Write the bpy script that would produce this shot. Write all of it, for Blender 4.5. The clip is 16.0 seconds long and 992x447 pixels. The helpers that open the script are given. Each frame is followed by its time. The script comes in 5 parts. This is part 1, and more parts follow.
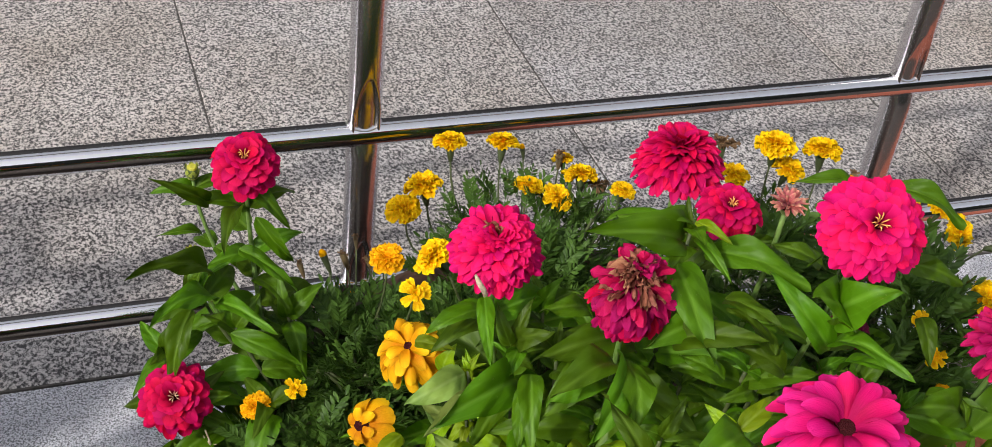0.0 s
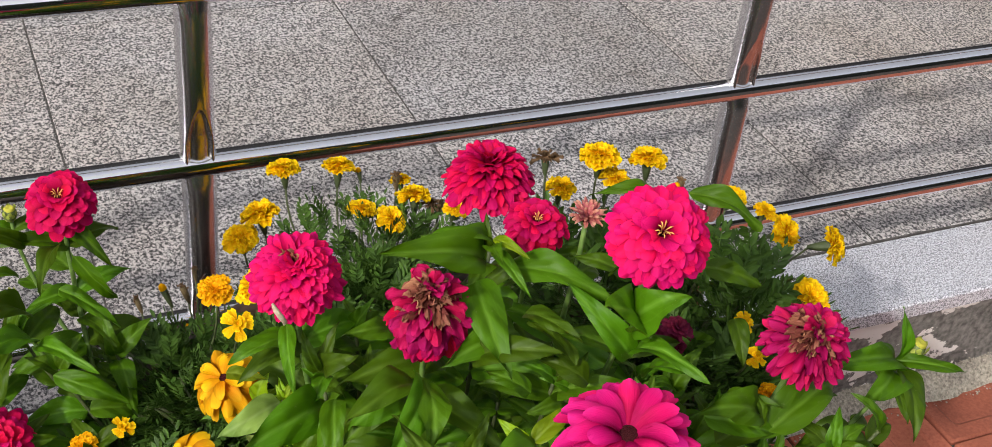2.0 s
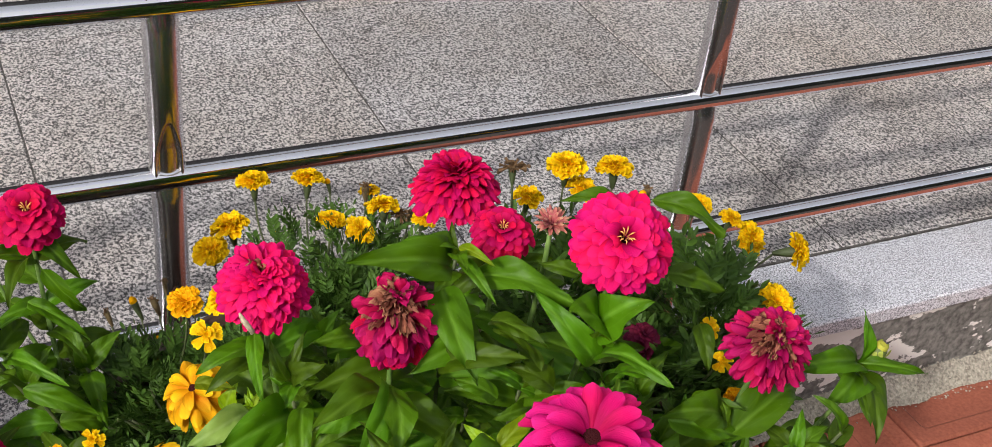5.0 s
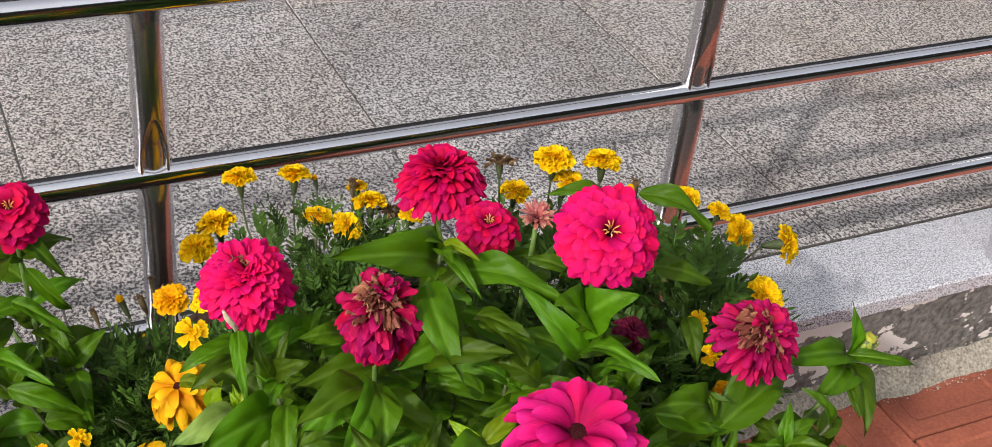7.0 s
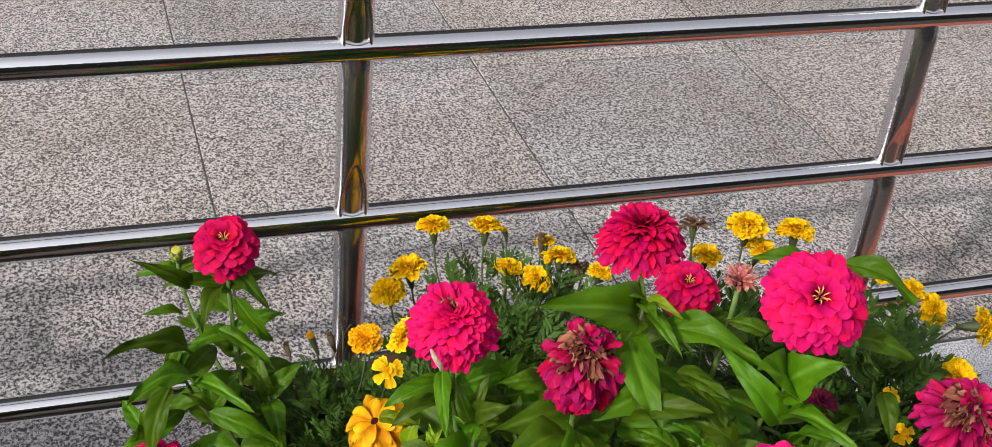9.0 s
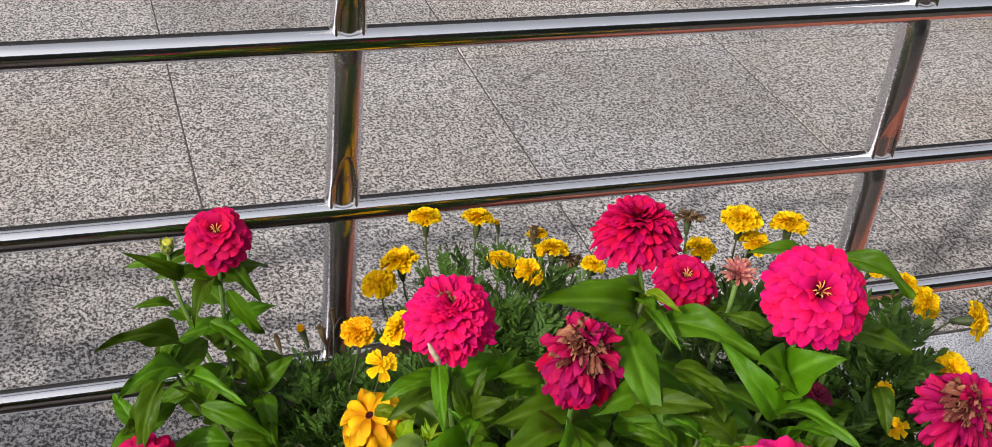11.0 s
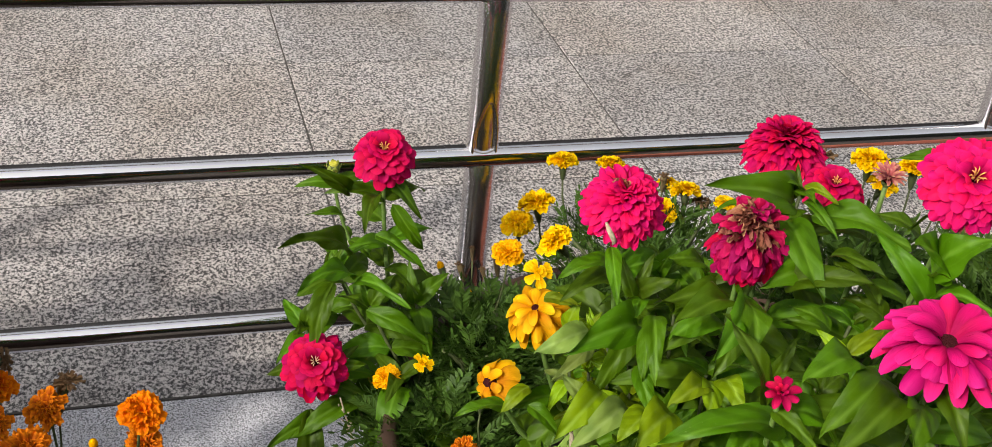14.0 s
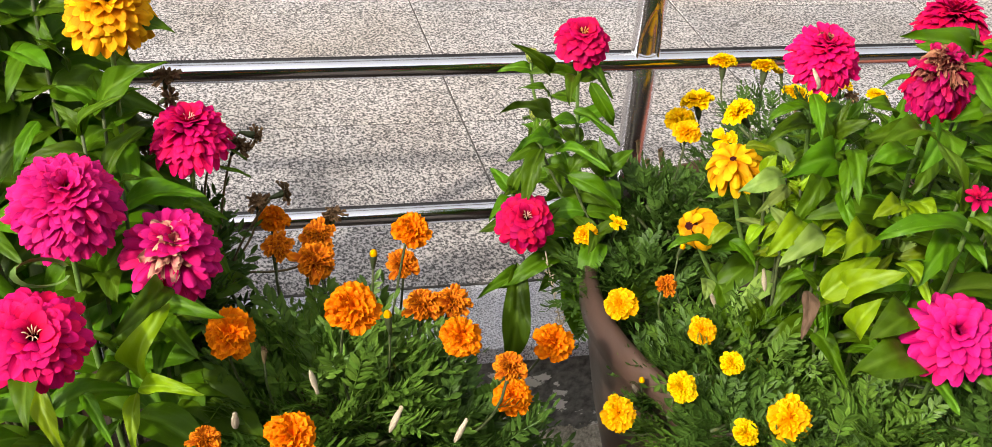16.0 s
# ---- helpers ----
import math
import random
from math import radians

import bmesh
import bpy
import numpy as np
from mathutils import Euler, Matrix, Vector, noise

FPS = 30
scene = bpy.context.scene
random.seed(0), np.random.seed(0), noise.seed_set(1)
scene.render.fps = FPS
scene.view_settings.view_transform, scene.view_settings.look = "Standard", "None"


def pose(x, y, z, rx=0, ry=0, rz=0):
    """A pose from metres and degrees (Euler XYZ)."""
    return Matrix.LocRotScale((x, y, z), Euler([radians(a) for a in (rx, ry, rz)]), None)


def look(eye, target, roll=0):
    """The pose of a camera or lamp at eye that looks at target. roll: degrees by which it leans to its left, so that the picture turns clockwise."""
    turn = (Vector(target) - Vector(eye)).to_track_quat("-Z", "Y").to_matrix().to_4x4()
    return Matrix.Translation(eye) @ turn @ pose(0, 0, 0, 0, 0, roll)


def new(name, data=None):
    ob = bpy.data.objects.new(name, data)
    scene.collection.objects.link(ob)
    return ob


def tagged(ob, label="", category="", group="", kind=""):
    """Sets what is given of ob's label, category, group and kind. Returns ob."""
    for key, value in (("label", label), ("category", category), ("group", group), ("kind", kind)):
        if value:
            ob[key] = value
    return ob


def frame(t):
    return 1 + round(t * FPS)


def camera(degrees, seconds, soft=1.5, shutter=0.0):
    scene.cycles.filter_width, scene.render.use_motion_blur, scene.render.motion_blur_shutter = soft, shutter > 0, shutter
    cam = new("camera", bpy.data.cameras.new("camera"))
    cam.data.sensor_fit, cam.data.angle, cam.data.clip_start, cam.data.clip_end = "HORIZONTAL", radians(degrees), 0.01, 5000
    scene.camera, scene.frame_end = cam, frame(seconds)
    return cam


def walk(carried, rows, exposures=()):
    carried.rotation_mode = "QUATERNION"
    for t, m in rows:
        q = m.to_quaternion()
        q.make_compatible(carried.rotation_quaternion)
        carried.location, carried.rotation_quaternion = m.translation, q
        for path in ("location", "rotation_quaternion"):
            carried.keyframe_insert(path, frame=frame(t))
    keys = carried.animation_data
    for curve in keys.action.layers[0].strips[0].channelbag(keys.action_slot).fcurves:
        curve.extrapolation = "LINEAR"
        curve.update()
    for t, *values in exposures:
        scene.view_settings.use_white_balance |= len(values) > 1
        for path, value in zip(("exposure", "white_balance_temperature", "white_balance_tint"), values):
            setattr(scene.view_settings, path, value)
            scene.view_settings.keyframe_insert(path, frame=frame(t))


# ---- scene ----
cam = camera(41.6, 16.0, soft=0.75)
PATH = [
    (0, (-0.117, 0.061, 1.376), (0.503, 1.552, 0.195), 7.1),
    (0.5, (-0.088, 0.044, 1.375), (0.567, 1.522, 0.198), 7.2),
    (1, (-0.062, 0.033, 1.378), (0.637, 1.495, 0.207), 7.2),
    (1.5, (-0.045, 0.031, 1.385), (0.691, 1.482, 0.223), 7.0),
    (2, (-0.036, 0.026, 1.392), (0.713, 1.484, 0.246), 6.7),
    (2.5, (-0.036, 0.021, 1.4), (0.722, 1.477, 0.257), 6.7),
    (3, (-0.035, 0.021, 1.404), (0.725, 1.48, 0.266), 6.8),
    (3.5, (-0.034, 0.02, 1.4), (0.734, 1.476, 0.264), 6.8),
    (4, (-0.033, 0.015, 1.399), (0.742, 1.469, 0.265), 6.8),
    (4.5, (-0.031, 0.009, 1.399), (0.748, 1.464, 0.269), 6.7),
    (5, (-0.033, 0.012, 1.397), (0.752, 1.465, 0.27), 6.8),
    (7.5, (-0.023, 0.014, 1.393), (0.77, 1.459, 0.261), 6.5),
    (8, (-0.045, 0.018, 1.395), (0.724, 1.485, 0.274), 6.2),
    (8.5, (-0.075, 0.017, 1.39), (0.555, 1.58, 0.312), 5.5),
    (9, (-0.073, 0.01, 1.392), (0.517, 1.593, 0.322), 5.6),
    (11.5, (-0.086, 0.023, 1.386), (0.532, 1.587, 0.304), 6.4),
    (12, (-0.091, 0.021, 1.382), (0.525, 1.584, 0.296), 6.5),
    (12.5, (-0.104, 0.017, 1.367), (0.507, 1.58, 0.279), 6.7),
    (13, (-0.121, -0.012, 1.357), (0.472, 1.576, 0.296), 6.8),
    (13.5, (-0.136, -0.044, 1.334), (0.435, 1.565, 0.292), 6.9),
    (14, (-0.212, -0.092, 1.318), (0.322, 1.537, 0.287), 6.0),
    (14.5, (-0.279, -0.156, 1.305), (0.238, 1.479, 0.276), 5.7),
    (15, (-0.345, -0.207, 1.288), (0.159, 1.431, 0.258), 5.7),
    (15.5, (-0.4, -0.244, 1.275), (0.098, 1.394, 0.241), 5.5),
    (16, (-0.433, -0.276, 1.269), (0.032, 1.369, 0.231), 5.2),
]
walk(cam, [(t, look(eye, target, roll)) for t, eye, target, roll in PATH], [(0.0, -0.86, 6500, 8), (12.5, -0.84, 6550, 8), (14.0, -0.77, 6850, 7), (14.5, -0.69, 6900, 7), (15.0, -0.59, 6900, 7), (15.5, -0.37, 6900, 7), (16.0, -0.25, 6900, 7)])

# ---- world, sun ----
sun_dir = Vector((-1.15, -0.83, 1.0)).normalized()
world = bpy.data.worlds.new("world")
scene.world = world
world.use_nodes = True
wn = world.node_tree.nodes
sky = wn.new("ShaderNodeTexSky")
sky.sky_type = "NISHITA"
sky.sun_disc = False
sky.sun_elevation = math.asin(sun_dir.z)
sky.sun_rotation = math.atan2(sun_dir.x, sun_dir.y)
sky.air_density, sky.dust_density, sky.ozone_density = 1.0, 3.5, 1.0
wn["Background"].inputs["Strength"].default_value = 0.15
haze = wn.new("ShaderNodeHueSaturation")
haze.inputs["Saturation"].default_value = 0.25
haze.inputs["Value"].default_value = 2.7
world.node_tree.links.new(sky.outputs[0], haze.inputs["Color"])
world.node_tree.links.new(haze.outputs[0], wn["Background"].inputs["Color"])
sun = new("sun", bpy.data.lights.new("sun", "SUN"))
sun.data.energy, sun.data.angle, sun.data.color = 5.0, radians(1.6), (1.0, 0.95, 0.87)
sun.matrix_world = look(sun_dir * 8, (0, 0, 0))


# ---- materials ----
class Mat:
    """A node material with short helpers."""

    def __init__(self, name, rough=0.6, metal=0.0):
        self.m = bpy.data.materials.new(name)
        self.m.use_nodes = True
        self.n, self.l = self.m.node_tree.nodes, self.m.node_tree.links
        self.p = self.n["Principled BSDF"]
        self.p.inputs["Roughness"].default_value = rough
        self.p.inputs["Metallic"].default_value = metal

    def node(self, kind, **kw):
        nd = self.n.new(kind)
        for k, v in kw.items():
            if k in nd.inputs:
                nd.inputs[k].default_value = v
        return nd

    def link(self, a, b):
        self.l.new(a, b)

    def coord(self, which="Object"):
        return self.n.new("ShaderNodeTexCoord").outputs[which]

    def noise(self, vec, scale, detail=4.0, rough=0.55):
        nd = self.node("ShaderNodeTexNoise", Scale=scale, Detail=detail, Roughness=rough)
        self.link(vec, nd.inputs["Vector"])
        return nd.outputs["Fac"]

    def ramp(self, fac, stops):
        nd = self.n.new("ShaderNodeValToRGB")
        els = nd.color_ramp.elements
        while len(els) < len(stops):
            els.new(0.5)
        for e, (p, c) in zip(els, stops):
            e.position, e.color = p, (*c, 1.0)
        self.link(fac, nd.inputs["Fac"])
        return nd.outputs["Color"]

    def mix(self, fac, a, b, blend="MIX"):
        nd = self.n.new("ShaderNodeMix")
        nd.data_type, nd.blend_type = "RGBA", blend
        for sock, v in ((nd.inputs[0], fac), (nd.inputs[6], a), (nd.inputs[7], b)):
            if isinstance(v, (int, float)):
                sock.default_value = v
            elif isinstance(v, tuple):
                sock.default_value = (*v, 1.0)
            else:
                self.link(v, sock)
        return nd.outputs[2]

    def math(self, op, a, b=0.0):
        nd = self.n.new("ShaderNodeMath")
        nd.operation = op
        for sock, v in ((nd.inputs[0], a), (nd.inputs[1], b)):
            if isinstance(v, (int, float)):
                sock.default_value = v
            else:
                self.link(v, sock)
        return nd.outputs[0]

    def sep(self, vec):
        nd = self.n.new("ShaderNodeSeparateXYZ")
        self.link(vec, nd.inputs[0])
        return nd.outputs

    def random(self):
        return self.n.new("ShaderNodeObjectInfo").outputs["Random"]

    def color(self, c):
        self.link(c, self.p.inputs["Base Color"])
        return self

    def bump(self, h, strength=0.3, dist=0.002):
        nd = self.node("ShaderNodeBump", Strength=strength, Distance=dist)
        self.link(h, nd.inputs["Height"])
        self.link(nd.outputs[0], self.p.inputs["Normal"])
        return self

    def thin(self, colour, amount):
        """Lets light pass through a thin petal or leaf."""
        tr = self.n.new("ShaderNodeBsdfTranslucent")
        if isinstance(colour, tuple):
            tr.inputs[0].default_value = (*colour, 1.0)
        else:
            self.link(colour, tr.inputs[0])
        mx = self.n.new("ShaderNodeMixShader")
        mx.inputs[0].default_value = amount
        out = self.n["Material Output"]
        self.link(self.p.outputs[0], mx.inputs[1])
        self.link(tr.outputs[0], mx.inputs[2])
        self.link(mx.outputs[0], out.inputs[0])
        return self


def granite(name, dark, mid, light, stain, grains=262.0, squash=0.8, scuffs=()):
    a = Mat(name, 0.62)
    co = a.coord("Object")
    geo = a.n.new("ShaderNodeNewGeometry")
    mp = a.node("ShaderNodeMapping")
    mp.inputs["Scale"].default_value = (1.0, squash, 1.0)
    a.link(geo.outputs["Position"], mp.inputs["Vector"])
    co = mp.outputs[0]
    vor = a.node("ShaderNodeTexVoronoi", Scale=grains * 1.35)
    a.link(co, vor.inputs["Vector"])
    cells = a.sep(vor.outputs["Color"])[0]
    soft = a.noise(co, grains * 1.1, 3.0, 0.7)
    grain = a.math("ADD", a.math("MULTIPLY", a.math("SUBTRACT", soft, 0.5), 2.3), a.math("MULTIPLY", cells, 0.42))
    base = a.ramp(grain, [(0.0, dark), (0.02, dark), (0.12, mid), (0.2, mid), (0.4, light), (1.0, light)])
    fine = a.noise(co, 420.0, 2.0)
    broad = a.noise(co, 2.3, 5.0, 0.6)
    base = a.mix(a.math("MULTIPLY", a.ramp(broad, [(0.4, (0, 0, 0)), (0.66, (1, 1, 1))]), 0.6), base, stain, "MULTIPLY")
    old = a.noise(co, 0.9, 3.0)
    base = a.mix(a.ramp(old, [(0.45, (0, 0, 0)), (0.65, (1, 1, 1))]), base, (1.02, 0.98, 0.93), "MULTIPLY")
    smudge = a.noise(co, 7.0, 4.0, 0.6)
    base = a.mix(a.ramp(smudge, [(0.66, (0, 0, 0)), (0.78, (1, 1, 1))]), base, (0.6, 0.58, 0.56), "MULTIPLY")
    for cx, cy, size in scuffs:
        away = a.n.new("ShaderNodeVectorMath")
        away.operation = "DISTANCE"
        away.inputs[1].default_value = (cx, cy, 0.0)
        a.link(geo.outputs["Position"], away.inputs[0])
        worn = a.math("ADD", a.math("DIVIDE", away.outputs["Value"], size), a.math("MULTIPLY", a.noise(geo.outputs["Position"], 22.0, 4.0, 0.65), 1.7))
        base = a.mix(a.ramp(worn, [(0.0, (1, 1, 1)), (0.93, (0.75, 0.75, 0.75)), (1.0, (0, 0, 0))]), base, (0.42, 0.41, 0.4), "MULTIPLY")
    tone = a.ramp(a.random(), [(0.0, (0.93, 0.93, 0.95)), (1.0, (1.05, 1.02, 1.0))])
    base = a.mix(1.0, base, tone, "MULTIPLY")
    a.color(base).bump(fine, 0.25, 0.0015)
    return a.m


def petal_mat(name, base, tip, shade, thin=0.22):
    a = Mat(name, 0.62)
    co = a.coord("Object")
    s = a.sep(co)
    # petal foot darkened to stand in for shade under the next ring
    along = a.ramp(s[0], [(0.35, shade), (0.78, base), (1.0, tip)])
    streak = a.node("ShaderNodeTexNoise", Scale=1.0, Detail=3.0)
    mp = a.node("ShaderNodeMapping")
    mp.inputs["Scale"].default_value = (3.0, 34.0, 3.0)
    a.link(co, mp.inputs["Vector"])
    a.link(mp.outputs[0], streak.inputs["Vector"])
    c = a.mix(0.2, along, a.ramp(streak.outputs["Fac"], [(0.3, tuple(0.55 * v for v in base)), (0.7, tip)]))
    hue = a.node("ShaderNodeHueSaturation")
    r = a.random()
    a.link(a.math("ADD", a.math("MULTIPLY", r, 0.022), 0.489), hue.inputs["Hue"])
    a.link(a.math("ADD", a.math("MULTIPLY", r, 0.35), 0.8), hue.inputs["Value"])
    a.link(c, hue.inputs["Color"])
    # side edges darkened in the colour, as shade between overlapping petals
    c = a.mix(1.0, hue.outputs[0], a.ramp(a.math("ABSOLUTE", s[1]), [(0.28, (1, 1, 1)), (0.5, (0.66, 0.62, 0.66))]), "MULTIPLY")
    a.p.inputs["Specular IOR Level"].default_value = 0.12
    a.color(c).bump(streak.outputs["Fac"], 0.2, 0.02).thin(c, thin)
    return a.m


def leaf_mat(name, base, dark, vein, rough=0.48, thin=0.22):
    a = Mat(name, rough)
    co = a.coord("Object")
    s = a.sep(co)
    side = a.math("ABSOLUTE", s[1])
    n1 = a.noise(co, 2.6, 2.0)
    c = a.ramp(n1, [(0.25, dark), (0.62, base)])
    rib = a.ramp(side, [(0.0, (1, 1, 1)), (0.016, (0.55, 0.55, 0.55)), (0.03, (0, 0, 0))])
    c = a.mix(a.math("MULTIPLY", rib, 0.38), c, vein)
    bow = a.math("DIVIDE", side, a.math("ADD", a.math("MULTIPLY", s[0], a.math("SUBTRACT", 1.0, s[0])), 0.03))
    lines = a.ramp(a.math("ABSOLUTE", a.math("SUBTRACT", bow, 0.4)), [(0.0, (1, 1, 1)), (0.05, (0, 0, 0))])
    c = a.mix(a.math("MULTIPLY", lines, 0.07), c, vein)
    wv = a.node("ShaderNodeTexWave", Scale=1.1, Distortion=2.5)
    wv.wave_profile = "SIN"
    cmb = a.n.new("ShaderNodeCombineXYZ")
    a.link(a.math("SUBTRACT", s[0], a.math("MULTIPLY", side, 1.7)), cmb.inputs[0])
    a.link(s[1], cmb.inputs[1])
    a.link(cmb.outputs[0], wv.inputs["Vector"])
    c = a.mix(a.math("MULTIPLY", a.math("POWER", wv.outputs["Fac"], 12.0), 0.04), c, vein)
    spots = a.noise(co, 26.0, 3.0)
    c = a.mix(a.math("MULTIPLY", a.ramp(spots, [(0.66, (0, 0, 0)), (0.76, (1, 1, 1))]), 0.25), c, (0.25, 0.27, 0.12))
    hue = a.node("ShaderNodeHueSaturation")
    r = a.random()
    a.link(a.math("ADD", a.math("MULTIPLY", r, 0.03), 0.483), hue.inputs["Hue"])
    a.link(a.math("ADD", a.math("MULTIPLY", r, 0.75), 0.58), hue.inputs["Value"])
    a.link(c, hue.inputs["Color"])
    c = hue.outputs[0]
    a.p.inputs["Specular IOR Level"].default_value = 0.2
    a.color(c).bump(a.math("ADD", a.math("MULTIPLY", wv.outputs["Fac"], 0.5), a.math("MULTIPLY", n1, 1.5)), 0.16, 0.02).thin(a.mix(1.0, c, (1.0, 1.25, 0.55), "MULTIPLY"), thin)
    return a.m


def plain_mat(name, c1, c2, scale=40.0, rough=0.6, metal=0.0, bump=0.2, thin=0.0, island=False, spec=0.5):
    a = Mat(name, rough, metal)
    co = a.coord("Object")
    n1 = a.noise(co, scale, 4.0)
    a.p.inputs["Specular IOR Level"].default_value = spec
    c = a.ramp(n1, [(0.3, c1), (0.7, c2)])
    if island:
        geo = a.n.new("ShaderNodeNewGeometry")
        tone = a.ramp(geo.outputs["Random Per Island"], [(0.0, (0.74, 0.72, 0.7)), (1.0, (1.2, 1.16, 1.1))])
        c = a.mix(1.0, c, tone, "MULTIPLY")
    a.color(c)
    if bump:
        a.bump(n1, bump, 0.003)
    if thin:
        a.thin(c, thin)
    return a.m


def ruffle_mat(name, deep, edge, thin=0.18):
    """Marigold petals: deep towards the foot, pale along the ruffled edge."""
    a = Mat(name, 0.6)
    at = a.n.new("ShaderNodeAttribute")
    at.attribute_name = "rim"
    c = a.ramp(at.outputs["Fac"], [(0.1, deep), (0.55, tuple(0.5 * (p + q) for p, q in zip(deep, edge))), (0.85, edge)])
    geo = a.n.new("ShaderNodeNewGeometry")
    c = a.mix(1.0, c, a.ramp(geo.outputs["Random Per Island"], [(0.0, (0.8, 0.76, 0.72)), (1.0, (1.08, 1.06, 1.04))]), "MULTIPLY")
    n1 = a.noise(a.coord(), 9.0, 3.0)
    a.p.inputs["Specular IOR Level"].default_value = 0.08
    a.color(c).bump(n1, 0.25, 0.02).thin(c, thin)
    return a.m


M_TILE = granite("grey_granite", (0.05, 0.048, 0.053), (0.268, 0.257, 0.264), (0.625, 0.6, 0.61), (0.62, 0.57, 0.5), 165.0, scuffs=((0.977, 2.637, 0.09), (1.395, 2.257, 0.07)))
M_COPING = granite("pale_granite", (0.16, 0.165, 0.195), (0.47, 0.48, 0.55), (0.76, 0.77, 0.85), (0.86, 0.86, 0.86), 330.0, 0.85)
M_JOINT = plain_mat("joint_mortar", (0.05, 0.045, 0.042), (0.11, 0.1, 0.095), 60.0, 0.9)


def steel_mat(name, dull, tone=1.0):
    a = Mat(name, 0.1, 1.0)
    co = a.coord("Object")
    mp = a.node("ShaderNodeMapping")
    mp.inputs["Scale"].default_value = (160.0, 160.0, 6.0)
    a.link(co, mp.inputs["Vector"])
    n1 = a.noise(mp.outputs[0], 1.0, 3.0)
    n2 = a.noise(co, 9.0, 5.0)
    a.color(a.ramp(n2, [(0.35, (0.88 * tone, 0.85 * tone, 0.87 * tone)), (0.65, (0.94 * tone, 0.92 * tone, 0.95 * tone))]))
    a.link(a.math("ADD", a.math("MULTIPLY", n2, 0.1), dull), a.p.inputs["Roughness"])
    a.bump(n1, 0.015, 0.001)
    return a.m


M_STEEL = steel_mat("polished_steel", 0.06)
M_POST = steel_mat("brushed_steel", 0.19, 0.82)
M_WELD = plain_mat("weld_bead", (0.42, 0.4, 0.4), (0.62, 0.6, 0.6), 300.0, 0.28, 1.0, 0.5)


def wall_mat():
    a = Mat("peeling_paint", 0.85)
    geo = a.n.new("ShaderNodeNewGeometry")
    co = geo.outputs["Position"]
    mp = a.node("ShaderNodeMapping")
    mp.inputs["Scale"].default_value = (0.6, 1.0, 1.0)
    a.link(co, mp.inputs["Vector"])
    n1 = a.noise(mp.outputs[0], 17.0, 6.0, 0.62)
    n2 = a.noise(co, 70.0, 5.0)
    n3 = a.noise(co, 5.0, 3.0)
    conc = a.ramp(n3, [(0.3, (0.06, 0.057, 0.053)), (0.7, (0.19, 0.18, 0.167))])
    conc = a.mix(0.5, conc, a.ramp(n2, [(0.35, (0.04, 0.04, 0.04)), (0.65, (0.36, 0.35, 0.33))]))
    peel = a.ramp(n1, [(0.535, (0, 0, 0)), (0.55, (1, 1, 1))])
    c = a.mix(peel, conc, (0.8, 0.77, 0.75))
    a.color(c).bump(a.math("ADD", a.math("MULTIPLY", peel, 0.6), n2), 0.5, 0.003)
    return a.m


M_WALL = wall_mat()
M_GRIT = plain_mat("sandy_grit", (0.16, 0.14, 0.115), (0.5, 0.45, 0.38), 160.0, 0.95, 0.0, 0.8)


def brick_mat():
    a = Mat("red_clay", 0.8)
    co = a.coord("Object")
    geo = a.n.new("ShaderNodeNewGeometry")
    po = geo.outputs["Position"]
    n1 = a.noise(po, 160.0, 4.0)
    n2 = a.noise(po, 9.0, 5.0)
    c = a.ramp(n2, [(0.3, (0.24, 0.06, 0.034)), (0.7, (0.36, 0.1, 0.056))])
    c = a.mix(0.35, c, a.ramp(n1, [(0.3, (0.2, 0.05, 0.03)), (0.7, (0.5, 0.17, 0.1))]))
    tone = a.ramp(a.random(), [(0.0, (0.82, 0.8, 0.8)), (1.0, (1.12, 1.1, 1.1))])
    c = a.mix(1.0, c, tone, "MULTIPLY")
    a.color(c).bump(n1, 0.3, 0.002)
    return a.m


M_BRICK = brick_mat()
# near black, so the unseen ground past the pavers mirrors dark in the rails
M_GROUND = plain_mat("dark_ground", (0.022, 0.018, 0.016), (0.06, 0.046, 0.038), 120.0, 0.95, 0.0, 0.6)


def pot_mat():
    a = Mat("brown_glaze", 0.3)
    co = a.coord("Object")
    n1 = a.noise(co, 6.0, 5.0)
    n2 = a.noise(co, 90.0, 3.0)
    c = a.ramp(n1, [(0.3, (0.035, 0.022, 0.018)), (0.7, (0.1, 0.055, 0.04))])
    a.link(a.ramp(n1, [(0.3, (0.25, 0.25, 0.25)), (0.7, (0.5, 0.5, 0.5))]), a.p.inputs["Roughness"])
    a.color(c).bump(n2, 0.12, 0.002)
    return a.m


M_POT = pot_mat()
M_SOIL = plain_mat("dark_soil", (0.018, 0.013, 0.01), (0.07, 0.05, 0.035), 70.0, 0.95, 0.0, 1.0)
# near-black colour holds the facade's shade, for dark bands in the rails
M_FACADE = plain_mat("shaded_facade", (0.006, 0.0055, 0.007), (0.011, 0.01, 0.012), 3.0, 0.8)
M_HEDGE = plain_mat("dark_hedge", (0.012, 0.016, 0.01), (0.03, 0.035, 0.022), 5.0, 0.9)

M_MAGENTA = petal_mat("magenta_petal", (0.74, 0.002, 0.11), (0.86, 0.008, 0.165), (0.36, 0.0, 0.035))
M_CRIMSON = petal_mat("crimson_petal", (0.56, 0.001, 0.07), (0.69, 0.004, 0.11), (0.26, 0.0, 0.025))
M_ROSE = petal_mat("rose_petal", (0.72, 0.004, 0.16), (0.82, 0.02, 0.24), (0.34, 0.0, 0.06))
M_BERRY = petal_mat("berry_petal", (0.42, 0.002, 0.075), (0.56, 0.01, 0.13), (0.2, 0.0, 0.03))
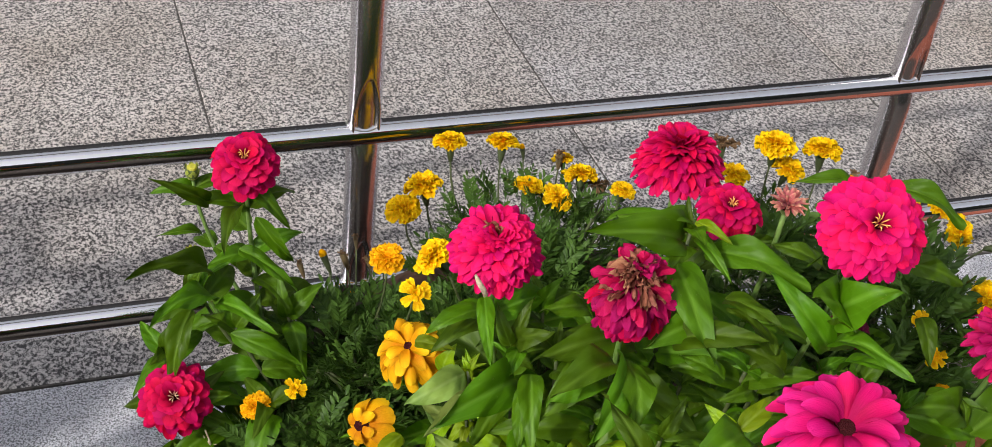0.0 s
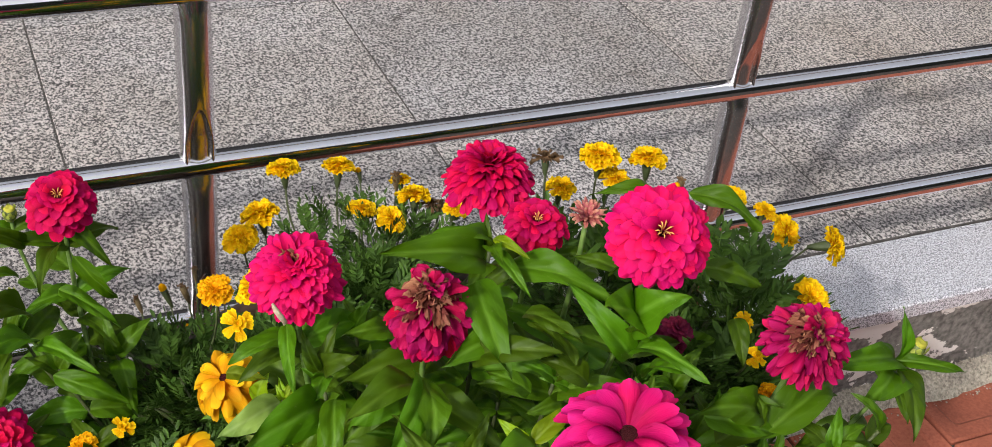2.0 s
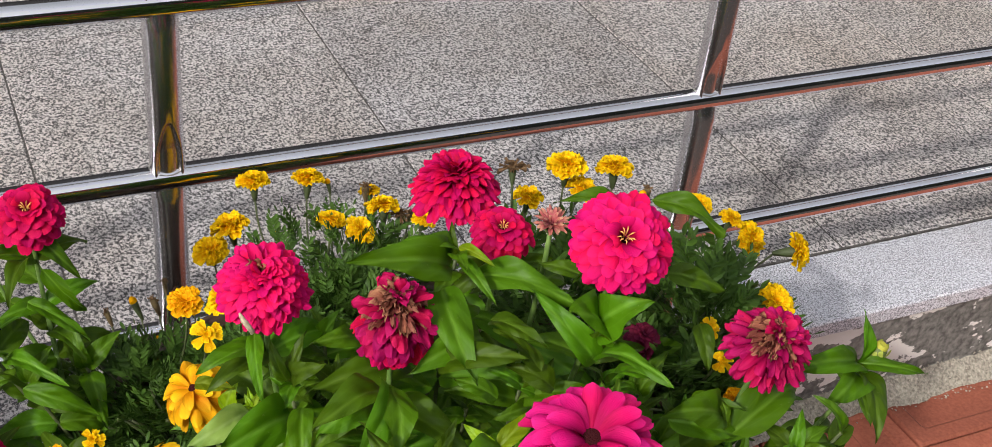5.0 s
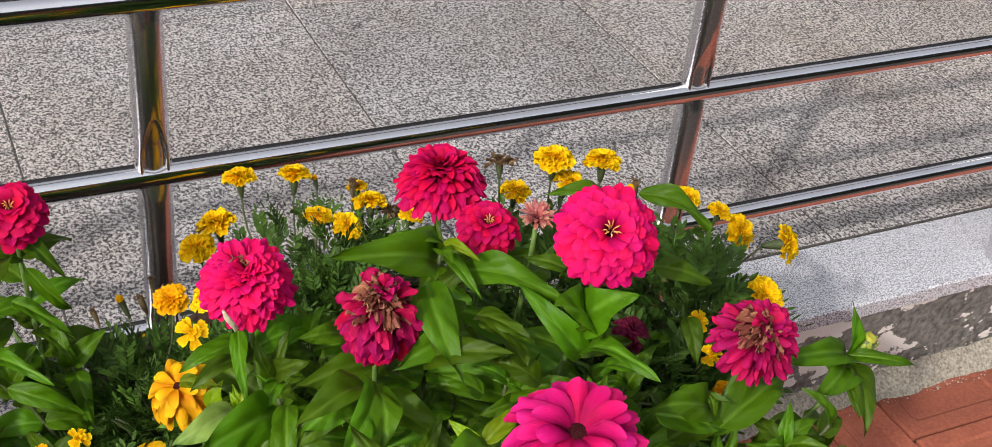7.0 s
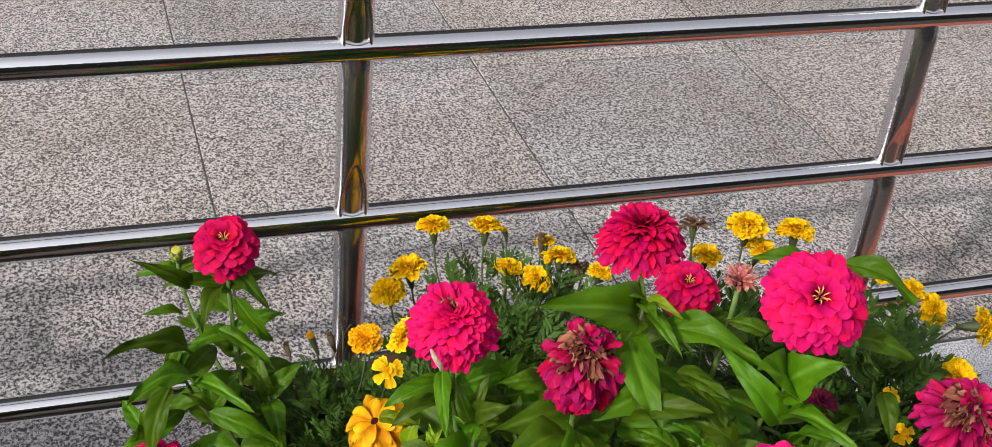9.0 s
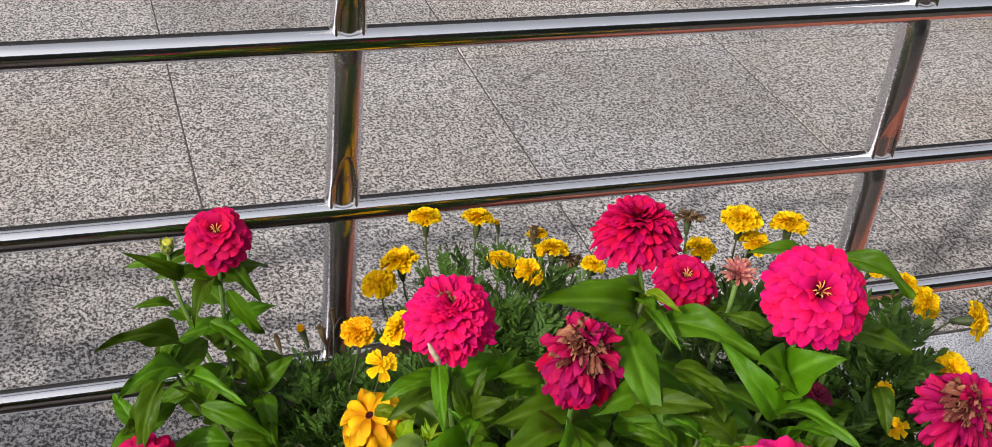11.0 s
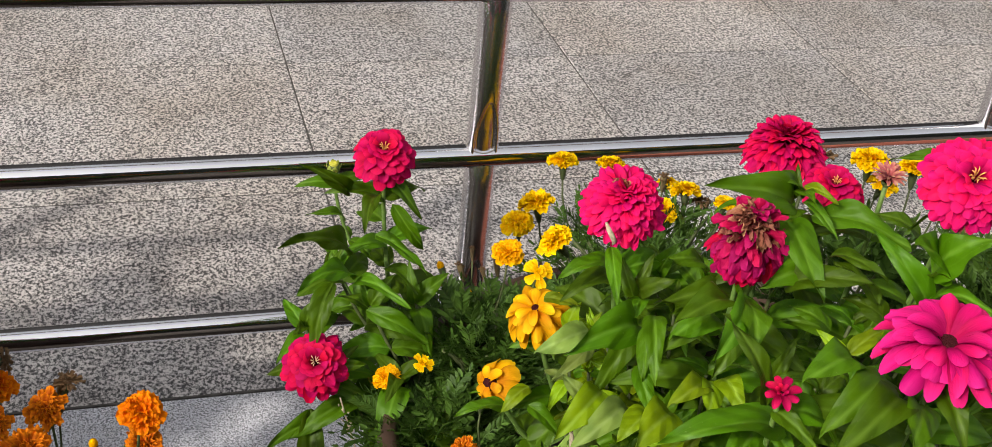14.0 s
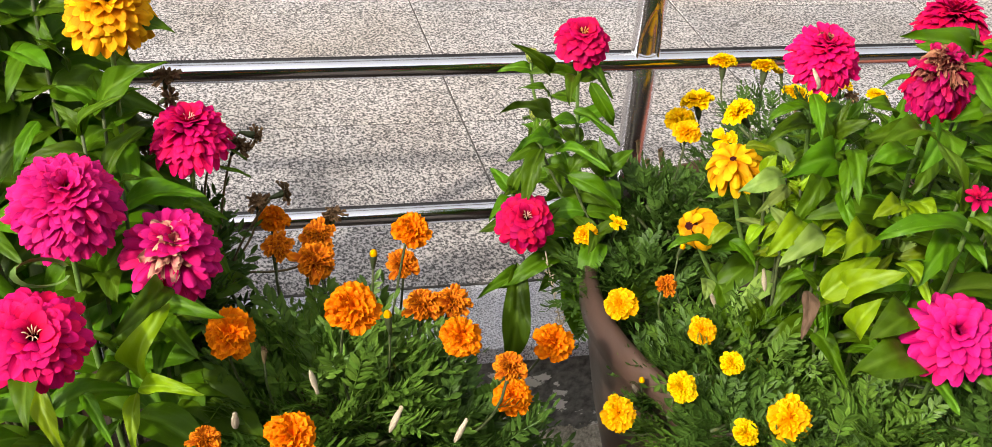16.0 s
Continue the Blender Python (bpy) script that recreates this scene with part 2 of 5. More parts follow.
M_PURPLE = petal_mat("purple_petal", (0.1, 0.005, 0.026), (0.16, 0.012, 0.045), (0.05, 0.0, 0.014))
M_GOLDPETAL = petal_mat("golden_petal", (0.88, 0.43, 0.006), (0.93, 0.56, 0.015), (0.66, 0.22, 0.0))
M_AMBER = petal_mat("amber_petal", (0.86, 0.33, 0.004), (0.93, 0.46, 0.01), (0.6, 0.14, 0.0))
M_BROWNPETAL = petal_mat("withered_petal", (0.2, 0.055, 0.038), (0.42, 0.19, 0.11), (0.12, 0.01, 0.015), 0.06)
M_TANPETAL = petal_mat("faded_petal", (0.56, 0.16, 0.16), (0.62, 0.36, 0.24), (0.5, 0.02, 0.1), 0.12)
M_SPENT = petal_mat("spent_petal", (0.42, 0.09, 0.1), (0.55, 0.3, 0.2), (0.3, 0.02, 0.05), 0.1)
M_DISK = plain_mat("flower_disk", (0.03, 0.005, 0.007), (0.09, 0.014, 0.018), 12.0, 0.9, 0.0, 1.0, spec=0.1)
M_FLORET = plain_mat("yellow_floret", (0.75, 0.3, 0.08), (0.85, 0.5, 0.16), 300.0, 0.6)
M_PALEFLORET = plain_mat("pale_floret", (0.7, 0.35, 0.25), (0.8, 0.55, 0.4), 300.0, 0.6)
M_YELLOW = ruffle_mat("yellow_marigold", (0.86, 0.42, 0.001), (0.96, 0.67, 0.008))
M_GOLDMG = ruffle_mat("golden_marigold", (0.84, 0.3, 0.001), (0.95, 0.52, 0.006))
M_ORANGE = ruffle_mat("orange_marigold", (0.76, 0.11, 0.002), (0.94, 0.28, 0.004))
M_RUST = ruffle_mat("rusty_marigold", (0.36, 0.05, 0.004), (0.82, 0.25, 0.01), 0.08)
M_DRIED = plain_mat("dried_flower", (0.1, 0.05, 0.025), (0.32, 0.18, 0.08), 250.0, 0.85, 0.0, 0.6)
M_HUSK = plain_mat("pale_husk", (0.36, 0.27, 0.18), (0.68, 0.58, 0.45), 180.0, 0.8, 0.0, 0.5)
M_BUDTIP = plain_mat("bud_yellow", (0.3, 0.34, 0.03), (0.6, 0.5, 0.05), 300.0, 0.6)
M_POD = plain_mat("dry_pod", (0.09, 0.06, 0.03), (0.2, 0.14, 0.06), 160.0, 0.7)
M_POD_GREEN = plain_mat("dark_calyx", (0.03, 0.045, 0.015), (0.07, 0.09, 0.03), 160.0, 0.6)
M_STEM = plain_mat("green_stem", (0.07, 0.14, 0.025), (0.15, 0.24, 0.05), 120.0, 0.6)
M_DARKSTEM = plain_mat("dark_stem", (0.035, 0.05, 0.018), (0.09, 0.11, 0.035), 120.0, 0.65)
M_CALYX = plain_mat("green_calyx", (0.07, 0.1, 0.03), (0.16, 0.2, 0.05), 160.0, 0.55)
M_LEAF = leaf_mat("zinnia_leaf", (0.065, 0.147, 0.002), (0.042, 0.1, 0.001), (0.19, 0.34, 0.04))
M_YOUNGLEAF = leaf_mat("young_leaf", (0.19, 0.29, 0.003), (0.12, 0.21, 0.002), (0.32, 0.45, 0.08))
M_OLDLEAF = leaf_mat("mottled_leaf", (0.2, 0.28, 0.055), (0.1, 0.17, 0.03), (0.3, 0.38, 0.14), 0.6)
M_DEADLEAF = leaf_mat("dead_leaf", (0.2, 0.13, 0.075), (0.09, 0.055, 0.03), (0.3, 0.2, 0.12), 0.8, 0.08)
# one leaf coloured twice: dark, and a brighter copy standing in for sunlight
M_FERN = plain_mat("marigold_leaf", (0.034, 0.08, 0.012), (0.072, 0.142, 0.022), 60.0, 0.5, 0.0, 0.1, 0.15, True, 0.2)
M_FERNLIT = plain_mat("sunlit_marigold_leaf", (0.06, 0.14, 0.016), (0.125, 0.225, 0.03), 60.0, 0.45, 0.0, 0.1, 0.15, True, 0.3)


# ---- mesh helpers ----
def mesh_of(name, verts, faces, mat, smooth=True):
    me = bpy.data.meshes.new(name)
    me.from_pydata(verts.tolist() if isinstance(verts, np.ndarray) else [tuple(v) for v in verts], [], faces)
    me.materials.append(mat)
    if smooth:
        me.polygons.foreach_set("use_smooth", [True] * len(me.polygons))
    me.update()
    return me


def put(name, me, parent=None, m=None, label=""):
    ob = new(name, me)
    if parent is not None:
        ob.parent = parent
    if m is not None:
        ob.matrix_basis = m
    if label:
        ob["label"] = label
    return ob


def part(name, bm, material, parent, label=""):
    me = bpy.data.meshes.new(name)
    bm.to_mesh(me)
    bm.free()
    me.materials.append(material)
    return put(name, me, parent, None, label)


def thing(name, at, label, category, group="", kind=""):
    ob = new(name)
    ob.empty_display_size = 0.02
    ob.location = at
    bpy.context.view_layer.update()
    return tagged(ob, label, category, group, kind)


def box(bm, x0, x1, y0, y1, z0, z1, bevel=0.0):
    vs = [bm.verts.new((x, y, z)) for x in (x0, x1) for y in (y0, y1) for z in (z0, z1)]
    fs = [(0, 1, 3, 2), (4, 6, 7, 5), (0, 4, 5, 1), (2, 3, 7, 6), (0, 2, 6, 4), (1, 5, 7, 3)]
    for f in fs:
        bm.faces.new([vs[i] for i in f])
    if bevel:
        bmesh.ops.bevel(bm, geom=list(bm.edges), offset=bevel, segments=1, affect="EDGES", profile=0.5)
    return bm


def tube(points, radii, sides=10, cap=True):
    """Vertices and faces of a tube through points."""
    pts = [Vector(p) for p in points]
    vs, fs = [], []
    side = None
    for i, p in enumerate(pts):
        d = (pts[min(i + 1, len(pts) - 1)] - pts[max(i - 1, 0)]).normalized()
        if side is None:
            side = d.orthogonal().normalized()
        side = (side - d * side.dot(d)).normalized()
        up = d.cross(side)
        for k in range(sides):
            a = 2 * math.pi * k / sides
            vs.append(p + (side * math.cos(a) + up * math.sin(a)) * radii[i])
    for i in range(len(pts) - 1):
        for k in range(sides):
            a, b = i * sides + k, i * sides + (k + 1) % sides
            fs.append((a, b, b + sides, a + sides))
    if cap:
        fs.append(tuple(reversed(range(sides))))
        fs.append(tuple((len(pts) - 1) * sides + k for k in range(sides)))
    return vs, fs


def lathe(profile, sides=24):
    vs, fs = [], []
    for r, z in profile:
        for k in range(sides):
            a = 2 * math.pi * k / sides
            vs.append((r * math.cos(a), r * math.sin(a), z))
    for i in range(len(profile) - 1):
        for k in range(sides):
            a, b = i * sides + k, i * sides + (k + 1) % sides
            fs.append((a, b, b + sides, a + sides))
    return vs, fs


def merge(lists):
    vs, fs = [], []
    for v, f in lists:
        o = len(vs)
        vs += [Vector(p) for p in v]
        fs += [tuple(i + o for i in q) for q in f]
    return vs, fs


def aim(at, along, up=(0, 0, 1), scale=(1, 1, 1)):
    """A pose at a place whose x points along and whose z is as near to up as it can be."""
    x = Vector(along).normalized()
    u = Vector(up)
    y = u.cross(x)
    if y.length < 1e-4:
        y = Vector((0, 1, 0)).cross(x)
    y.normalize()
    z = x.cross(y)
    m = Matrix((x, y, z)).transposed().to_4x4()
    return Matrix.Translation(at) @ m @ Matrix.Diagonal((*scale, 1))


def facing(at, normal, spin=0.0):
    """A pose whose z is the normal."""
    q = Vector(normal).normalized().to_track_quat("Z", "Y").to_matrix().to_4x4()
    return Matrix.Translation(at) @ q @ Matrix.Rotation(spin, 4, "Z")


# ---- the ground and the raised walkway ----
GROUND = -0.235
gv = [(-60, -60, GROUND - 0.012), (60, -60, GROUND - 0.012), (60, 60, GROUND - 0.012), (-60, 60, GROUND - 0.012)]
tagged(put("ground", mesh_of("ground", gv, [(0, 1, 2, 3)], M_GROUND, False)), "dark bedding between red clay pavers and dark ground beyond them", "ground", kind="structure")

COP_Y0, COP_Y1 = 1.36, 1.545
bm = bmesh.new()
box(bm, -5, 6, COP_Y0 + 0.012, 4.6, GROUND - 0.011, -0.034)
wall = tagged(part("wall_plinth", bm, M_WALL, None), "low concrete plinth wall with flaking white paint", "wall", kind="structure")

bm = bmesh.new()
box(bm, -5, 6, COP_Y1 - 0.002, 4.6, -0.033, -0.0009)
floor = tagged(part("floor", bm, M_JOINT, None), "walkway of large speckled grey granite tiles", "floor", kind="structure")

coping = tagged(thing("coping", (0, COP_Y0, -0.034), "", "coping", kind="structure"), "pale grey granite coping along the walkway's edge", "coping")

# sandy grit gathered along the foot of the plinth
rng = random.Random(5)
gvs, gfs = [], []
steps = 220
for i in range(steps + 1):
    x = -1.2 + 4.2 * i / steps
    w = 0.045 + 0.016 * noise.noise((x * 7, 0, 0)) + 0.006 * noise.noise((x * 40, 3, 0))
    for k, (f, h) in enumerate(((0.0, 1.0), (0.35, 0.7), (0.7, 0.35), (1.0, 0.0))):
        gvs.append((x, COP_Y0 + 0.014 - w * f, GROUND + 0.001 + 0.05 * h * (0.8 + 0.3 * noise.noise((x * 30, k, 1)))))
for i in range(steps):
    for k in range(3):
        a = i * 4 + k
        gfs.append((a, a + 1, a + 5, a + 4))
for i in range(2600):
    x, q = rng.uniform(-0.6, 2.6), rng.random() ** 1.6
    p = Vector((x, COP_Y0 + 0.008 - 0.056 * q, GROUND + 0.002 + 0.046 * max(0.0, 1 - q * 1.2)))
    s = rng.uniform(0.0009, 0.0032)
    o = len(gvs)
    turn = rng.uniform(0, 6.28)
    for k in range(4):
        gvs.append((p.x + s * math.cos(turn + 1.57 * k), p.y + s * math.sin(turn + 1.57 * k), p.z + rng.uniform(-0.3, 0.3) * s))
    gvs.append((p.x, p.y, p.z + s * 0.9))
    gfs += [(o, o + 1, o + 4), (o + 1, o + 2, o + 4), (o + 2, o + 3, o + 4), (o + 3, o, o + 4)]
tagged(put("grit", mesh_of("grit", gvs, gfs, M_GRIT, False)), "line of pale sandy grit at the foot of the plinth", "sand", kind="stuff")

# an unseen building behind the walkway and an unseen dark hedge line across the pavement close the place; both are
# added for the dark bands they mirror in the rails
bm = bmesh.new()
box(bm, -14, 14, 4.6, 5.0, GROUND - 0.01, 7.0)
tagged(part("wall_north", bm, M_FACADE, None), "plain unseen building wall behind the walkway, near black for shade", "wall", kind="structure")
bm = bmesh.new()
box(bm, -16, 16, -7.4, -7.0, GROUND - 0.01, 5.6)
tagged(part("wall_south", bm, M_HEDGE, None), "plain unseen dark wall across the pavement", "wall", kind="structure")


# ---- railing ----
POST_X, RAIL_Y = 0.246, 1.4
railing = thing("railing", (POST_X, RAIL_Y, 0), "polished stainless steel tube railing on the coping", "railing")
RAILS = (0.722, 0.484, 0.238)
PITCH = 0.797
HOLD = Matrix.Translation((-POST_X, -RAIL_Y, 0))
for z in RAILS:
    vs, fs = tube([(-4.6, 0, 0), (-2, 0, 0), (0.5, 0, 0), (3, 0, 0), (5.6, 0, 0)], [0.0165] * 5, 32, False)
    put("rail", mesh_of("rail", vs, fs, M_STEEL), railing, HOLD @ Matrix.Translation((0, RAIL_Y, z)))


def crimped(a, b, low, closed):
    """A post's tube from a to b, hammered in to a rounded hollow where it stands on a rail."""
    zs = sorted({a + 0.082 * i / 20 for i in range(21)} | {(a + b) / 2, b - 0.022, b - 0.012, b - 0.005, b})
    vs, fs = [], []
    for z in zs:
        h = (z - a) / 0.08
        squeeze = 1 - 0.3 * max(0.0, 1 - (b - z) / 0.022) if closed else 1.0
        for k in range(60):
            t = 2 * math.pi * k / 60
            x, y = 0.0214 * math.cos(t), 0.0214 * squeeze * math.sin(t)
            if low and h < 1:
                rim = 0.0165 * math.sqrt(max(0.0, min(1.0, (1 - h) * 1.6)))
                if abs(x) < rim:
                    into = min(1.0, 1.8 * (1 - (x / rim) ** 2)) * min(1.0, 0.25 + 1.4 * (1 - h))
                    y -= math.copysign(min(0.0105 * into, abs(y)), y)
            vs.append((x, y, z))
    for i in range(len(zs) - 1):
        for k in range(60):
            p, q = i * 60 + k, i * 60 + (k + 1) % 60
            fs.append((p, q, q + 60, p + 60))
    return vs, fs


levels = (0.001, *reversed(RAILS), 0.95)
post_meshes = []
for z0, z1 in zip(levels, levels[1:]):
    a, b = z0 + (0.0 if z0 < 0.1 else 0.009), z1 - (0.008 if z1 < 0.9 else 0.0)
    post_meshes.append(mesh_of("post", *crimped(a, b, z0 > 0.1, z1 < 0.9), M_POST))
def saddle(r_post, r_rail, thick):
    """A weld bead where a post meets a rail."""
    pts = []
    for k in range(41):
        a = 2 * math.pi * k / 40
        x, y = r_post * math.cos(a), r_post * math.sin(a)
        yy = 0.58 * y
        pts.append((x, yy, math.sqrt(r_rail ** 2 - yy ** 2)))
    return tube(pts, [thick * (0.8 + 0.4 * noise.noise((p[0] * 300, p[1] * 300, 0))) for p in pts], 6, False)
weld_mesh = mesh_of("weld", *saddle(0.0221, 0.0165, 0.0013), M_WELD)
for k in range(-6, 7):
    x = k * PITCH
    if not -4.8 < x + POST_X < 5.7:
        continue
    for me in post_meshes:
        put("post", me, railing, Matrix.Translation((x, 0, 0)))
    for z in RAILS:
        put("weld", weld_mesh, railing, Matrix.Translation((x, 0, z)))


# ---- pots ----
def pot(at, r, h, label):
    ob = thing("planter_pot", at, label, "planter")
    prof = [(0.0, 0.0), (0.52 * r, 0.0), (0.56 * r, 0.012), (0.66 * r, 0.25 * h), (0.79 * r, 0.5 * h), (0.9 * r, 0.72 * h), (0.96 * r, 0.88 * h), (0.965 * r, 0.93 * h), (1.0 * r, 0.94 * h), (1.005 * r, 0.97 * h), (0.99 * r, h), (0.955 * r, h), (0.94 * r, 0.985 * h), (0.93 * r, 0.9 * h), (0.86 * r, 0.7 * h)]
    put("body", mesh_of("body", *lathe(prof, 64), M_POT), ob)
    vs, fs = [], []
    n = 28
    for i in range(n + 1):
        for k in range(48):
            a = 2 * math.pi * k / 48
            q = 0.925 * r * i / n
            x, y = q * math.cos(a), q * math.sin(a)
            vs.append((x, y, 0.9 * h + 0.014 * noise.noise((x * 22, y * 22, 0)) + 0.008 * noise.noise((x * 70, y * 70, 4))))
    for i in range(n):
        for k in range(48):
            a, b = i * 48 + k, i * 48 + (k + 1) % 48
            fs.append((a, b, b + 48, a + 48))
    put("soil", mesh_of("soil", vs, fs, M_SOIL), ob, None, "dark crumbly potting soil")
    return ob


POT_A, R_A = Vector((0.36, 0.87, GROUND)), 0.345
POT_B, R_B = Vector((-0.44, 0.68, GROUND)), 0.25
pot(POT_A, R_A, 0.66, "large glazed dark brown ceramic pot on red pavers")
pot(POT_B, R_B, 0.6, "dark brown ceramic pot under orange marigolds and zinnias")
# unseen pot, added for the plant shadows that fall on the walkway
POT_C, R_C = Vector((-0.98, 1.05, GROUND)), 0.24
pot(POT_C, R_C, 0.6, "unseen dark brown ceramic pot of leafy plants")
SOIL_Z = GROUND + 0.9 * 0.66


# ---- leaves and petals: a few meshes that many objects share ----
def blade(nx, ny, width, fold, droop, wave, twist, seed, tip=1.5, belly=0.36):
    """A leaf along x from 0 to 1: folded on its midrib, arched, wavy at the rim."""
    vs, fs = [], []
    for i in range(nx + 1):
        x = i / nx
        u = x ** (math.log(0.5) / math.log(belly))
        w = 0.5 * width * max(0.0, math.sin(math.pi * min(1.0, u))) ** 0.62 * (1 - 0.34 * x ** 2.6) + 0.012 * (1 - x)
        for j in range(ny + 1):
            v = 2 * j / ny - 1
            y = v * w
            z = (abs(v) - 0.62 * v * v) * w * fold * 1.9 - droop * x ** 2 + wave * abs(v) ** 1.5 * math.sin(9 * x + 2.2 * seed + (1.6 if v > 0 else 0)) * (0.3 + x)
            z += 0.10 * math.sin(math.pi * x) + twist * x * y
            z += 0.02 * noise.noise((x * 4, y * 9, seed))
            vs.append((x * (1 - 0.12 * droop * x), y + 0.05 * math.sin(2.4 * x + seed) * x, z))
    for i in range(nx):
        for j in range(ny):
            a = i * (ny + 1) + j
            fs.append((a, a + 1, a + ny + 2, a + ny + 1))
    return vs, fs


LEAF_SHAPES = [(0.43, 0.34, 0.42, 0.045, 0.3), (0.39, 0.45, 0.3, 0.04, -0.4), (0.47, 0.28, 0.6, 0.06, 0.6), (0.36, 0.5, 0.36, 0.035, 0.0), (0.42, 0.36, 0.75, 0.05, -0.6), (0.33, 0.45, 0.15, 0.03, 0.2)]


def leaf_set(mat):
    return [mesh_of("leaf", *blade(16, 8, w, f, d, wv, tw, k), mat) for k, (w, f, d, wv, tw) in enumerate(LEAF_SHAPES)]


CALM_SHAPES = [(0.42, 0.3, 0.2, 0.06, 0.3), (0.4, 0.42, 0.32, 0.05, -0.4), (0.44, 0.24, 0.14, 0.07, 0.5), (0.38, 0.36, 0.4, 0.05, 0.1), (0.41, 0.3, 0.26, 0.065, -0.6)]


def calm_set(mat):
    return [mesh_of("leaf", *blade(18, 10, w, f, d, wv, tw, k + 7), mat) for k, (w, f, d, wv, tw) in enumerate(CALM_SHAPES)]


LEAVES = {"mid": leaf_set(M_LEAF), "young": leaf_set(M_YOUNGLEAF), "old": leaf_set(M_OLDLEAF), "dead": leaf_set(M_DEADLEAF)}


CALM = {"mid": calm_set(M_LEAF), "young": calm_set(M_YOUNGLEAF), "old": calm_set(M_OLDLEAF), "dead": calm_set(M_DEADLEAF)}
CALM_ENDS = [me.vertices[18 * 11 + 5].co.copy() for me in CALM["mid"]]


def petal_shape(seed, cup, curl, crumple=0.0, narrow=1.0):
    vs, fs = [], []
    nx, ny = 6, 4
    for i in range(nx + 1):
        x = (0.0, 0.3, 0.55, 0.74, 0.88, 0.96, 1.0)[i]
        w = 0.5 * narrow * (0.3 + 0.7 * math.sin(0.5 * math.pi * min(1.0, x / 0.7)) ** 1.2)
        if x > 0.66:
            w *= max(0.0, 1 - ((x - 0.66) / 0.345) ** 2.6) ** 0.5
        for j in range(ny + 1):
            v = 2 * j / ny - 1
            z = cup * (v * v) * w + 0.16 * math.sin(2.6 * x) - curl * x ** 2.5
            z += 0.03 * noise.noise((x * 3, v * 2, seed * 3.7)) + crumple * noise.noise((x * 4, v * 3, seed * 5.1))
            xx = x * (1 - 0.1 * crumple) - (0.025 * (1 - v * v) * (1 if seed % 2 else -0.6) if x > 0.97 else 0)
            vs.append((xx, v * w + crumple * 0.4 * noise.noise((x * 3, v * 3, seed + 20)), z))
    for i in range(nx):
        for j in range(ny):
            a = i * (ny + 1) + j
            fs.append((a, a + 1, a + ny + 2, a + ny + 1))
    return vs, fs


def petal_set(mat, crumple=0.0, narrow=1.0):
    return [mesh_of("petal", *petal_shape(k, -0.3 + 0.2 * k, 0.14 + 0.06 * k, crumple, narrow), mat) for k in range(4)]


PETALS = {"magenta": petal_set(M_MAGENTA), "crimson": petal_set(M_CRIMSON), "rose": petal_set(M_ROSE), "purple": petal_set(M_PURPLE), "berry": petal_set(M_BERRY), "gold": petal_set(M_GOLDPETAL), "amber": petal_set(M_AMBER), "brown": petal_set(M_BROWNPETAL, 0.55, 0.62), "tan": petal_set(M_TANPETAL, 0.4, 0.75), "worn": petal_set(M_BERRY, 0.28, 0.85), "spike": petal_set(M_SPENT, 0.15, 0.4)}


def disk_mesh(r, h):
    prof = [(r, 0), (r * 0.96, h * 0.4), (r * 0.75, h * 0.8), (r * 0.4, h), (0.0005, h * 0.92)]
    return lathe(prof, 14)


DISK = mesh_of("flower_head", *disk_mesh(1.0, 0.8), M_DISK)


def floret_mesh(mat, seed, count=9):
    """A tuft of small curled florets in the middle of a flower."""
    rnd = random.Random(seed)
    bits = []
    for k in range(count):
        a = 2 * math.pi * k / count + rnd.uniform(-0.3, 0.3)
        q = rnd.uniform(0.25, 0.8)
        d = Vector((math.cos(a), math.sin(a), 0))
        p = d * q * 0.6
        pts = [p, p + Vector((0, 0, 0.7)) + d * 0.12, p + Vector((0, 0, 1.05)) + d * 0.42, p + Vector((0, 0, 0.98)) + d * 0.72]
        bits.append(tube(pts, [0.07, 0.07, 0.09, 0.03], 5))
    return mesh_of("floret_tuft", *merge(bits), mat)


FLORETS = [floret_mesh(M_FLORET, 3), floret_mesh(M_PALEFLORET, 4, 8)]
CALYX_Z = mesh_of("calyx", *lathe([(0.12, -0.62), (0.3, -0.55), (0.5, -0.3), (0.56, -0.05), (0.5, 0.05)], 14), M_CALYX)
rngf = random.Random(11)
PLANTS = []
BLOOMS = []
KEEP = set()
CLEAR = []


